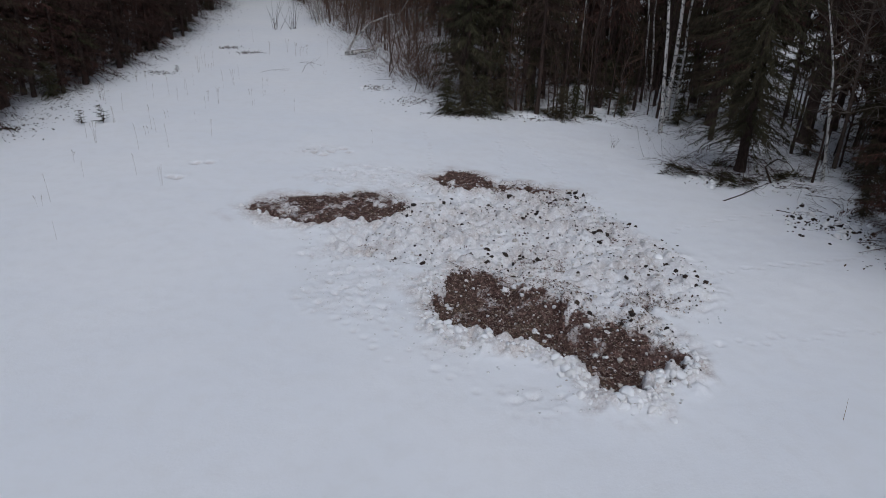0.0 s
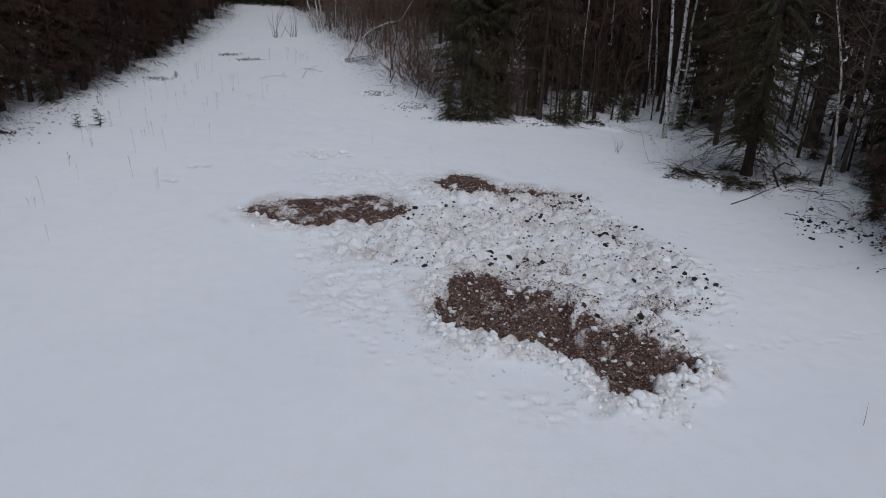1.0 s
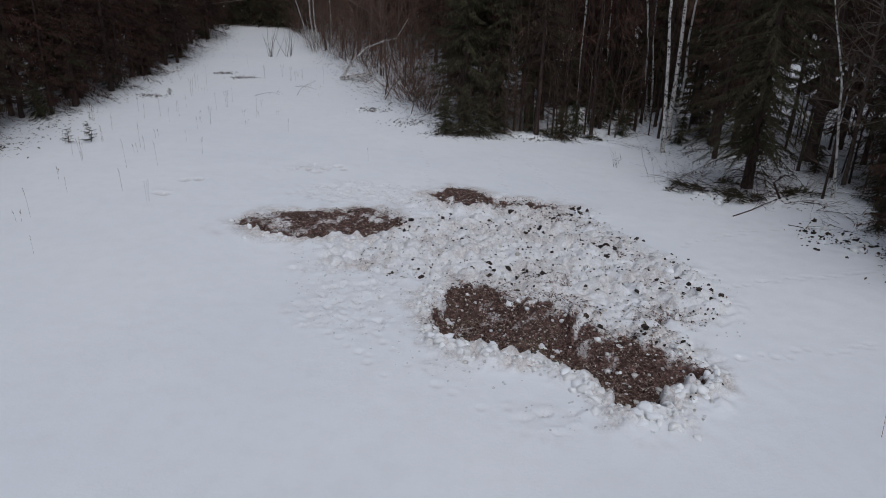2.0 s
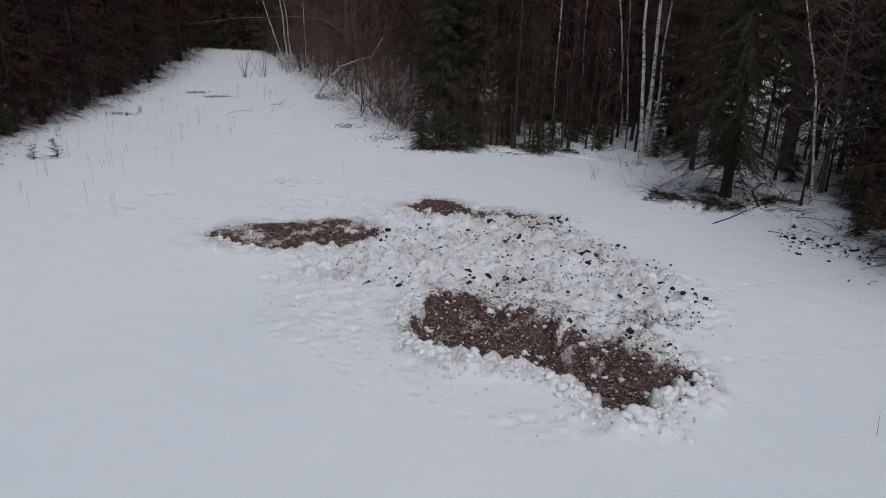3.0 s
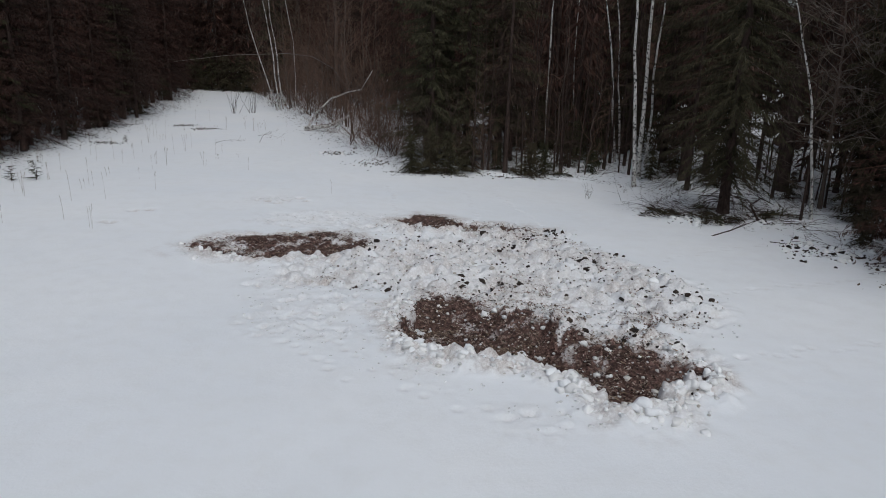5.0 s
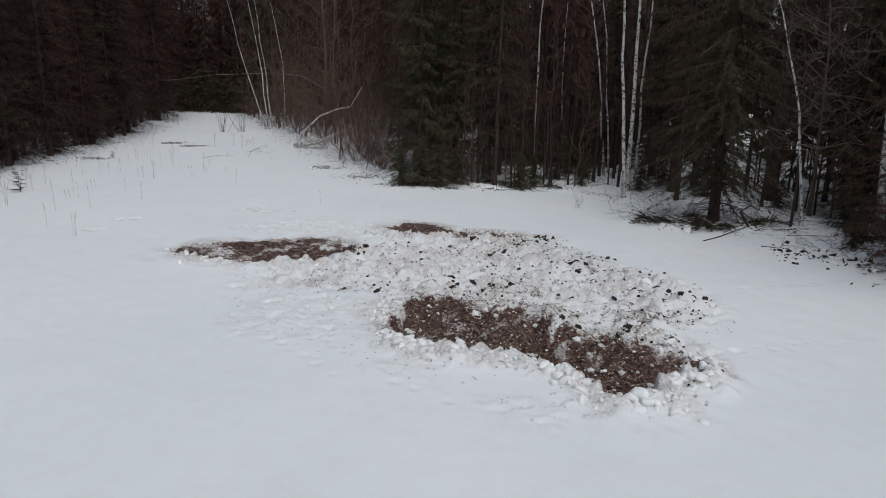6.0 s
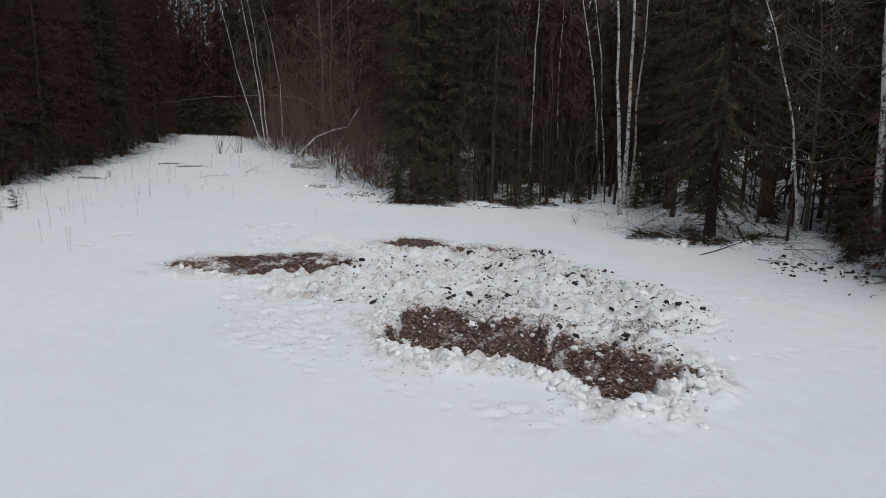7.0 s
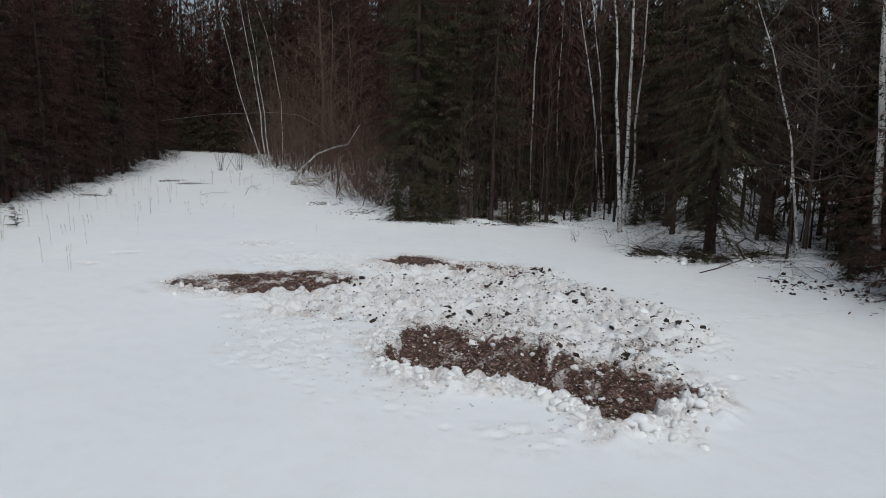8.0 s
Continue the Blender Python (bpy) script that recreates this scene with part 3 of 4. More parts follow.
# ---- spruces ----
EDGE = [spruce(101, 19, 2.9, 1.5, 0.46, 7, 90, 0.37, NEEDLES, 40, full=12.5), spruce(102, 17, 2.6, 1.0, 0.46, 7, 86, 0.35, NEEDLES, 36, full=12.5),
        spruce(103, 21, 3.1, 2.2, 0.48, 7, 90, 0.38, NEEDLES, 50, full=12.5)]
WEST = [spruce(106, 20, 2.8, 1.0, 0.5, 7, 46, 0.35, NEEDLES_WEST, 40, 0.15, 0.5, full=13.5), spruce(107, 18, 2.6, 1.6, 0.5, 7, 44, 0.35, NEEDLES_WEST, 40, 0.13, 0.5, full=13.5)]
DEEP = [spruce(111, 19, 2.3, 3.0, 0.60, 5, 36, 0.43, NEEDLES_DARK, 46, 0.12, full=15.5), spruce(112, 20, 2.1, 4.0, 0.60, 5, 34, 0.43, NEEDLES_DARK, 52, 0.14, full=15.5),
        spruce(113, 16, 1.8, 2.0, 0.56, 5, 38, 0.38, NEEDLES_DARK, 40, 0.09)]
BACK = [spruce(121, 25, 3.0, 1.2, 1.05, 5, 13, 1.0, NEEDLES_DARK, 6, 0.16, full=20, wood=False), spruce(122, 24, 2.8, 2.4, 1.05, 5, 12, 1.0, NEEDLES_DARK, 6, 0.14, full=20, wood=False)]
big = spruce(131, 20, 3.7, 1.8, 0.30, 8, 140, 0.26, NEEDLES, 120, 0.22, 0.7, full=11.0, label="large spruce with a thick dark trunk beside the snow")
put(big, 13.45, 29.6, 30)
stout = spruce(132, 22, 2.8, 6.5, 0.55, 6, 36, 0.5, NEEDLES_DARK, 36, 0.29, label="tall spruce with a thick bare lower trunk")
put(stout, 18.3, 34.0)
skirt = spruce(133, 11.5, 3.4, 0.35, 0.32, 9, 90, 0.27, NEEDLES_DARK, 30, 0.14, 0.5, label="dense spruce with boughs down to the snow")
put(skirt, 16.5, 21.8, 10)
place(skirt, 18.9, 19.6, 130, 1.05)
place(skirt, 19.8, 23.6, 250, 1.1)
low = spruce(134, 2.2, 1.4, 0.15, 0.16, 7, 34, 0.24, NEEDLES, 0, 0.03, 0.55, label="low bushy young spruce at the forest edge")
low["group"] = "young spruces at the edge"
put(low, 1.5, 37.9)
for x, y, a, sc in ((0.5, 38.0, 40, 0.9), (2.4, 38.0, 130, 1.05), (3.5, 38.6, 220, 0.9), (6.8, 38.1, 300, 0.85), (7.6, 38.8, 80, 0.8), (5.2, 39.2, 10, 0.7), (10.2, 38.8, 90, 0.6),
                    (13.0, 37.2, 200, 0.7), (17.6, 27.2, 60, 1.0), (16.4, 20.6, 100, 0.9), (17.2, 25.3, 250, 0.8), (15.9, 24.2, 10, 0.55),
                    (9.2, 40.4, 140, 0.9), (11.2, 40.9, 260, 0.75), (10.2, 42.3, 20, 1.1), (14.6, 38.4, 170, 0.9),
                    (17.4, 31.6, 200, 0.6), (15.6, 35.4, 300, 0.8), (19.4, 27.2, 20, 1.0),
                    (8.4, 45.6, 15, 1.6), (9.4, 47.4, 95, 1.8), (10.3, 45.2, 160, 1.4), (11.6, 46.6, 210, 1.7), (12.4, 45.0, 300, 1.5), (13.4, 47.2, 70, 1.9), (14.2, 45.6, 140, 1.6),
                    (7.6, 47.0, 260, 1.7), (10.6, 49.0, 330, 2.0), (12.6, 49.2, 50, 2.0), (15.2, 48.0, 20, 1.9), (-26.4, 89.6, 0, 2.0), (-24.6, 89.0, 90, 1.8), (-22.8, 89.8, 200, 2.1), (-21.0, 89.2, 30, 1.9), (-19.2, 89.6, 280, 2.0), (-17.6, 88.6, 140, 1.8), (-25.4, 92.0, 60, 2.4), (-21.8, 92.0, 170, 2.4),
                    (-20.9, 47, 0, 0.8), (-21.2, 52, 50, 1.0), (-21.0, 38, 90, 0.9), (-21.6, 61, 10, 1.1), (-23.5, 74, 70, 1.2)):
    place(low, x, y, a, sc)

used = [(13.45, 29.6, 2.4), (18.3, 34.0, 1.6), (16.9, 22.0, 2.4), (18.9, 19.6, 1.8), (19.8, 23.6, 1.8), (11.75, 36, 1.0), (12.5, 38, 1.0), (16.2, 28, 1.8), (17.9, 25.6, 1.2), (13.6, 40, 0.8), (12.6, 42, 0.9)]
for k, (x, y) in enumerate(((1.6, 40.2), (3.6, 40.4), (5.4, 41.0), (1.5, 43.0), (2.8, 43.8), (14.8, 37.5), (20.5, 33.2), (15.2, 41.5), (13.6, 44.5), (16.4, 38.4), (19.4, 38.6))):
    place(EDGE[k % 3] if x < 17 else DEEP[k % 2], x, y, 67 * k, random.Random(k).uniform(0.85, 1.05))
    used.append((x, y, 1.7))

for x, y, a in ((18.9, 28.9, 20), (20.5, 29.6, 140), (21.0, 32.6, 250)):
    place(EDGE[1], x, y, a, 0.95)
    used.append((x, y, 1.7))


def thicket(x, y):
    """Where bare broadleaved growth stands instead of spruce, along the eastern edge far off."""
    e = float(np.interp(y, EDGE_Y, EDGE_X))
    return 43 < y < 86 and 0 < x - e < 6.5


def opened(x, y):
    """The gaps that let the birches and the snow under the trees be seen."""
    k = x / (y - 1.65)
    return (0.19 < k < 0.33 and y < 44.5) or (0.29 < k < 0.42 and y < 43) or (14 < x < 20 and 27 < y < 40) or (0.47 < k < 0.57 and y < 47)


def dip(x, y):
    """Where the clearing runs on beyond its end and the woods stand lower, so that the sky shows."""
    return y > 70 and abs(x / (y - 1.65) + 0.262) < 0.017


class Joined:
    """Collects copies of whole trees into one mesh."""

    def __init__(self):
        self.co, self.loops, self.totals, self.mats, self.count = [], [], [], [], 0

    def add(self, proto, m):
        for ob in proto.children_recursive:
            me = ob.data
            co = np.empty(len(me.vertices) * 3, np.float32)
            me.vertices.foreach_get("co", co)
            co = co.reshape(-1, 3) @ np.array(m.to_3x3()).T + np.array(m.translation)
            li, tot = np.empty(len(me.loops), np.int32), np.empty(len(me.polygons), np.int32)
            me.loops.foreach_get("vertex_index", li)
            me.polygons.foreach_get("loop_total", tot)
            self.co.append(co), self.loops.append(li + self.count), self.totals.append(tot)
            self.mats.append(np.full(len(tot), {"trunk": 0, "dead_skirt": 1}.get(ob.name.split(".")[0], 2), np.int32))
            self.count += len(co)

    def make(self, name):
        co, li, tot = np.concatenate(self.co), np.concatenate(self.loops), np.concatenate(self.totals)
        me = bpy.data.meshes.new(name)
        me.vertices.add(len(co))
        me.vertices.foreach_set("co", co.ravel().astype(np.float32))
        me.loops.add(len(li))
        me.loops.foreach_set("vertex_index", li)
        me.polygons.add(len(tot))
        me.polygons.foreach_set("loop_start", np.concatenate([[0], np.cumsum(tot)[:-1]]).astype(np.int32))
        for m in (BARK, DARKTWIG, NEEDLES_DARK):
            me.materials.append(m)
        me.polygons.foreach_set("material_index", np.concatenate(self.mats))
        me.update(calc_edges=True)
        return new(name, me)


def scatter_forest():
    """Trees on a loose grid: those at the edges singly, the rest as one mass."""
    rng, rest, spots = random.Random(7), Joined(), []
    for i in range(66):
        for j in range(44):
            px, py = -56 + 2.5 * j + rng.uniform(-1.1, 1.1), -34 + 2.5 * i + rng.uniform(-1.1, 1.1)
            d = float(forest(np.array(px), np.array(py)))
            if not 0.8 < d < 27 or thicket(px, py) or opened(px, py) or any(math.hypot(px - a, py - b) < r for a, b, r in used):
                continue
            east = px > float(np.interp(py, EDGE_Y, EDGE_X))
            seen = py > (17 if east else 30)
            if not seen and (d > 8 or rng.random() < 0.72):
                continue
            if east is False and d > 12 and rng.random() < 0.7:
                continue
            if (d > 8 or not seen or py > 93) and rng.random() < (0.6 if d > 15 else 0.15):
                continue
            spots.append((d, px, py, east, seen))
    single = 0
    for d, px, py, east, seen in sorted(spots):
        if seen and d < 9 and py < 90 and single < 265:
            proto = rng.choice(WEST) if not east and d < 4 else rng.choice(EDGE) if east and d < 2.5 and rng.random() < 0.5 else rng.choice(DEEP)
            single += 1
        else:
            proto = rng.choice(BACK)
        k = rng.uniform(0.85, 1.12) * (1.25 if py > 70 else 1.0)
        if dip(px, py):
            k *= 0.8
        m = Matrix.LocRotScale((px, py, ground_z(px, py)), Euler((0, 0, rng.uniform(0, 6.28))), (k, k, k * rng.uniform(0.92, 1.12)))
        if proto in BACK:
            rest.add(proto, m)
        else:
            copy_thing(proto, m)
    tagged(rest.make("deep_forest"), "dark mass of spruces deeper in the forest", "forest", kind="stuff")


scatter_forest()
put(EDGE[0], -21.8, 41.0, 50), put(EDGE[1], -22.0, 35.0, 120), put(EDGE[2], -22.2, 56.0, 200), put(WEST[0], -22.4, 48.0), put(WEST[1], -22.9, 63.0)
put(DEEP[0], 16.5, 46.0), put(DEEP[1], 20.9, 38.6), put(DEEP[2], 6.4, 43.0)
rng = random.Random(19)
for k in range(13):
    place(rng.choice(WEST), -21.3 + rng.uniform(-0.7, 0.9), 30.5 + 2.5 * k + rng.uniform(-1.2, 1.2), 77 * k, rng.uniform(0.65, 1.05))
for k, (x, y) in enumerate(((-26.2, 90.6), (-24.0, 91.2), (-22.2, 90.4), (-20.2, 91.0), (-18.4, 90.2), (-25.0, 93.8), (-21.2, 93.5), (-27.6, 87.5))):
    place(WEST[k % 2], x, y, 50 * k, 0.85 if dip(x, y) else 1.1)
put(BACK[0], 20, 60), put(BACK[1], 24, 63)


def far_woods():
    """Woods beyond the trees that can be told apart, as one mass of rough spruces."""
    rng, b = random.Random(9), Buf()
    for _ in range(1600):
        x, y = rng.uniform(-110, 110), rng.uniform(-60, 175)
        d = float(forest(np.array(x), np.array(y)))
        if not (27 < d < 75) or (y > 14 and abs(x) > 95):
            continue
        h, w, z0 = rng.uniform(24, 31) * (0.8 if dip(x, y) else 1), rng.uniform(1.6, 2.6), ground_z(x, y)
        b.tube([(x, y, z0 - 0.2), (x, y, z0 + h)], [0.16, 0.02], 4)
        for k in range(30):
            t = k / 30
            a, r = rng.uniform(0, 6.283), w * (1 - t) ** 0.8 * rng.uniform(0.7, 1.2)
            z = z0 + 1.5 + t * (h - 1.5)
            o, c, s = len(b.v), math.cos(a), math.sin(a)
            b.v += [(x, y, z + 0.6), (x + c * r - s * r * 0.6, y + s * r + c * r * 0.6, z - 0.6 * r), (x + c * r * 1.2, y + s * r * 1.2, z - 0.9 * r),
                    (x + c * r + s * r * 0.6, y + s * r - c * r * 0.6, z - 0.6 * r)]
            b.f += [(o, o + 1, o + 2), (o, o + 2, o + 3)]
    tagged(b.make("far_woods", NEEDLES_DARK), "dark spruce woods far behind the clearing", "forest", kind="stuff")


far_woods()

# ---- bare thicket, poles and shrubs ----
SHRUBS = [shrub(201, 9, 3.0, 0.8, REDTWIG, "brown bare thicket of thin stems in snow", depth=2), shrub(202, 10, 2.3, 1.1, REDTWIG, "brown bare thicket of thin stems in snow", depth=2),
          shrub(203, 7, 4.2, 0.5, TWIG, "tall bare thicket of thin stems in snow", depth=2)]
YOUNG = [bare_tree(211 + k, h, 0.045, (rng_l, 0.2), (0, 0), TWIG, 0.12, 18, 2.3, 2, "young_tree", "thin bare young tree in the thicket", "tree", "bare young trees in the thicket", 0.6, REDTWIG, 0.22)
         for k, (h, rng_l) in enumerate(((9, 0.8), (7.5, -0.7), (11, 0.3)))]
put(SHRUBS[0], -9.6, 66.5), put(SHRUBS[1], -4.6, 51.5), put(SHRUBS[2], -8.4, 63.5)
put(YOUNG[0], -4.5, 56.0), put(YOUNG[1], -7.6, 62.0), put(YOUNG[2], -8.6, 68.0)


def scatter_thicket():
    rng = random.Random(17)
    for _ in range(118):
        y = 39 + 50 * rng.random() ** 1.5
        e = float(np.interp(y, EDGE_Y, EDGE_X))
        x = e + rng.uniform(1.3 if y < 52 else 0.3, 5.5)
        if -9.5 < x < -2.0 and 44 < y < 55.0:
            continue
        place(rng.choice(SHRUBS), x, y, rng.uniform(0, 360), rng.uniform(0.6, 1.15))
    for _ in range(70):
        y = rng.uniform(46, 95)
        e = float(np.interp(y, EDGE_Y, EDGE_X))
        place(rng.choice(YOUNG), e + rng.uniform(0.6, 7.5), y, rng.uniform(0, 360), rng.uniform(0.7, 1.6), 0.0, rng.uniform(-13, 13))
    for x, y, s in ((18.5, 29.5, 1.0), (20.0, 27.5, 1.2), (22.5, 33.0, 1.2), (17.6, 36.5, 0.9), (19.5, 31.0, 0.9), (9.8, 38.4, 0.8), (8.4, 39.5, 0.9), (6.2, 39.2, 0.7), (4.4, 39.0, 0.8)):
        place(rng.choice(YOUNG), x, y, rng.uniform(0, 360), s)


scatter_thicket()
for k, (x, y) in enumerate(((-2.3, 46.6), (-1.7, 45.2), (-0.9, 43.8), (-3.0, 49.2), (-2.2, 51.0), (-1.2, 47.6), (-0.4, 45.4))):
    place(SHRUBS[k % 2], x, y, 61 * k, 1.15)
POLES = [bare_tree(221 + k, h, r, (ln, 0.1), (0, 0), BARK, 0.08, 18, 0.9, 1, "dead_pole", "thin dark dead spruce pole in the forest", "tree", "thin poles under the spruces", -0.1, DARKTWIG)
         for k, (h, r, ln) in enumerate(((9.0, 0.05, 0.3), (7.0, 0.04, -0.4), (11.0, 0.07, 0.1)))]
put(POLES[0], 9.6, 39.0), put(POLES[1], 6.7, 38.9), put(POLES[2], 8.2, 41.2)


def scatter_poles():
    rng = random.Random(23)
    for lo, hi, ya, yb, n in ((0.03, 0.19, 38.2, 43, 22), (0.18, 0.33, 38.5, 49, 40), (0.33, 0.40, 36, 44, 10), (0.52, 0.68, 29, 40, 16)):
        for _ in range(n):
            y = rng.uniform(ya, yb)
            place(rng.choice(POLES), rng.uniform(lo, hi) * (y - 1.65), y, rng.uniform(0, 360), rng.uniform(0.7, 1.2))


scatter_poles()
willow = shrub(204, 10, 3.1, 0.28, DARKTWIG, "small clump of upright bare willow stems in snow", depth=0)
put(willow, -14.2, 63.4)
place(willow, -12.9, 64.0, 120, 0.95)
place(willow, -11.9, 70.5, 60, 1.1)
sprig = shrub(205, 4, 0.8, 0.4, TWIG, "small bare sprig standing in the snow")
put(sprig, 8.7, 33.0)
place(sprig, 10.7, 34.3, 50, 0.5)
place(sprig, 15.4, 28.9, 80, 1.3)
place(sprig, 14.6, 30.4, 170, 1.2)
place(sprig, 16.9, 29.6, 210, 1.5)


# ---- fallen birches, sticks and boughs ----
def fallen(seed, x, y, turn, parts, bark, label, twigs=10, name="fallen_log", thick=0.02, lift=0.0):
    """A lying or leaning stem: parts are (length, rise in degrees, sideways bend in degrees), thick to thin."""
    rng, b = random.Random(seed), Buf()
    total = sum(p[0] for p in parts)
    r0, p, yaw, gone = thick, Vector((0, 0, 0.0)), 0.0, 0.0
    pts, rad = [p.copy()], [r0]
    for ln, rise, bend in parts:
        yaw += radians(bend)
        for _ in range(2):
            p = p + Vector((math.cos(yaw) * math.cos(radians(rise)), math.sin(yaw) * math.cos(radians(rise)), math.sin(radians(rise)))) * ln / 2
            gone += ln / 2
            pts.append(p.copy())
            rad.append(r0 * (1 - 0.75 * gone / total))
    b.tube(pts, rad, 7)
    log = stand(name, label, "log")
    b.make("stem", bark, log, True)
    tb = Buf()
    for _ in range(twigs):
        k = rng.uniform(0.3, 0.99) * (len(pts) - 1)
        q = pts[int(k)].lerp(pts[int(k) + 1], k - int(k))
        branchlets(tb, rng, q, (rng.uniform(-0.2, 1), rng.uniform(-1, 1), rng.uniform(-0.6, 0.8)), rng.uniform(0.15, 0.35) * total, min(0.012, 0.4 * thick), 1)
    if twigs:
        tagged(tb.make("twig_spray", TWIG, log), kind="stuff")
    return put(log, x, y, turn, -lift)


fallen(301, -6.9, 54.0, 0, [(1.3, 58, 0), (1.5, 44, 6), (1.4, 22, -4), (0.9, 10, 5), (1.7, 58, 8)], BIRCH, "crooked fallen birch stem leaning up from the snow", 14, thick=0.10)
fallen(302, -6.9, 52.8, 0, [(1.8, 9, 0), (1.6, 26, 4), (1.0, 24, 6)], BIRCH, "thick broken birch log lying on snow", 10, thick=0.19, lift=0.12)
fallen(303, -4.9, 54.2, 0, [(1.2, 45, 0), (1.5, 55, -8)], BIRCH, "broken birch branch leaning in the thicket", 8, thick=0.08)
fallen(304, -3.2, 45.8, 20, [(0.8, 62, 0), (0.8, 40, 12), (0.8, 12, 10), (0.8, -18, 8), (0.7, -42, 10)], TWIG, "bent dead branch arching over snow", 16, "dead_branch", thick=0.032)
fallen(305, -1.4, 41.8, 60, [(0.7, 64, 0), (0.7, 38, 14), (0.7, 8, 12), (0.6, -22, 8), (0.6, -46, 10)], TWIG, "bent dead branch arching over snow", 16, "dead_branch", thick=0.028)
fallen(306, -8.9, 46.5, 30, [(0.4, 60, 0), (0.4, 25, 30), (0.4, -20, 20), (0.5, -50, -30)], TWIG, "small arched dead twig poking from snow", 5, "dead_branch", thick=0.012)
fallen(307, -11.5, 46.0, 10, [(0.5, 14, 0), (0.5, 3, 30), (0.5, -8, -20), (0.5, 6, 35)], TWIG, "thin dead twig lying on snow", 5, "dead_branch", thick=0.010)
fallen(308, -9.6, 49.5, -20, [(0.6, 12, 0), (0.6, 2, -30), (0.6, -8, 25), (0.4, 8, -30)], TWIG, "thin dead twig lying on snow", 5, "dead_branch", thick=0.010)
fallen(309, 11.3, 25.7, 36, [(1.3, 1, 0), (1.2, 2, 4), (0.9, 3, -6)], BARK, "long dark stick lying on snow", 1, "dead_branch", thick=0.03)
fallen(310, 14.0, 27.6, 95, [(0.9, 35, 0), (1.2, 5, -50), (1.2, -20, -10)], BARK, "dark broken branch propped on snow", 5, "dead_branch", thick=0.05)
fallen(311, 13.0, 24.8, -35, [(0.5, 2, 0), (0.4, 4, 10)], BARK, "short dark stick lying on snow", 1, "dead_branch", thick=0.03)
fallen(312, 9.1, 12.3, 60, [(0.25, 50, 0), (0.25, 60, 5)], STRAW, "single thin twig standing in clean snow", 0, "dead_branch", thick=0.007)


fallen(313, -4.2, 66.0, 180, [(2.2, 75, 0), (2.2, 52, 0), (2.0, 28, 2), (2.2, 5, 0), (5.0, -3, 2), (4.5, -8, 0)], GREYBARK, "thin bowed birch arching low across the thicket", 8, "bowed_birch", thick=0.04)

brush = shrub(206, 7, 2.0, 2.4, DARKTWIG, "tangle of dead grey-brown brushwood on snow", "brushwood", "brushwood under the spruces", 2, -0.25)
put(brush, 12.2, 28.9)
rng = random.Random(37)
for x, y in ((11.2, 29.9), (11.9, 29.3), (12.9, 28.6), (13.7, 28.3), (14.4, 28.6), (12.5, 29.8), (11.2, 30.8), (15.3, 24.6), (15.0, 22.2), (15.5, 21.2), (6.4, 38.4), (7.3, 38.3), (1.2, 38.3), (2.9, 38.5), (-0.2, 39.8),
             (-1.2, 41.4), (-2.6, 44.6), (-5.6, 52.6), (-20.6, 33.5), (-20.8, 36.5), (-20.6, 40.2), (-20.9, 44.6), (-20.8, 49.0), (-21.0, 54.5), (-21.2, 59.0), (4.6, 39.0), (9.6, 38.4), (14.6, 29.8), (11.6, 28.8), (12.6, 28.2), (13.4, 27.9), (14.3, 27.9), (10.9, 29.6), (15.4, 29.2), (17.2, 28.6), (18.2, 29.8), (17.0, 33.0), (19.2, 31.4), (18.6, 27.6)):
    place(brush, x, y, rng.uniform(0, 360), rng.uniform(0.6, 1.2))


def bough(seed, length):
    """A fallen spruce bough with its sprays, flat on the snow."""
    rng, nr, b = random.Random(seed), np.random.RandomState(seed), Buf()
    b.tube([(0, 0, 0.03), (length * 0.5, 0.05, 0.12), (length, -0.05, 0.04)], [0.025, 0.016, 0.005], 4)
    n = 110
    s = nr.uniform(0.1, 1, n)
    at = np.stack([s * length, nr.normal(0, 0.04, n), 0.05 + 0.1 * np.sin(3.14 * s)], 1)
    way = unit(np.stack([nr.uniform(0.3, 1, n), np.where(nr.rand(n) < 0.5, -1, 1) * nr.uniform(0.3, 1.2, n), nr.uniform(-0.15, 0.45, n)], 1))
    ln = nr.uniform(0.2, 0.5, n) * (1.2 - 0.6 * s)
    b.kites(at, way, unit(np.cross(way, nr.normal(0, 1, (n, 3)))), ln, ln * 0.11)
    return tagged(b.make("fallen_bough", NEEDLES), "grey-green fallen spruce bough lying on snow", "branch", "fallen boughs under the spruces")


BOUGHS = [bough(321, 1.7), bough(322, 1.2)]
put(BOUGHS[0], 11.6, 29.4, -150), put(BOUGHS[1], 12.4, 28.3, -100)
rng = random.Random(33)
for x, y in ((11.0, 30.2), (12.9, 28.4), (14.2, 28.6), (12.2, 30.1),
             (6.2, 38.2), (7.0, 38.1), (7.9, 38.2), (1.0, 38.2), (2.4, 38.3), (3.2, 38.5), (0.2, 39.2)):
    place(rng.choice(BOUGHS), x, y, rng.uniform(0, 360), rng.uniform(0.6, 1.15))
for k in range(7):
    s = k / 6
    place(rng.choice(BOUGHS), 10.9 + 3.9 * s + rng.uniform(-0.2, 0.2), 29.3 - 1.3 * math.sin(2.6 * s) + rng.uniform(-0.25, 0.25), rng.uniform(0, 360), rng.uniform(0.45, 0.85), 0.0, rng.uniform(0.0, 0.35))


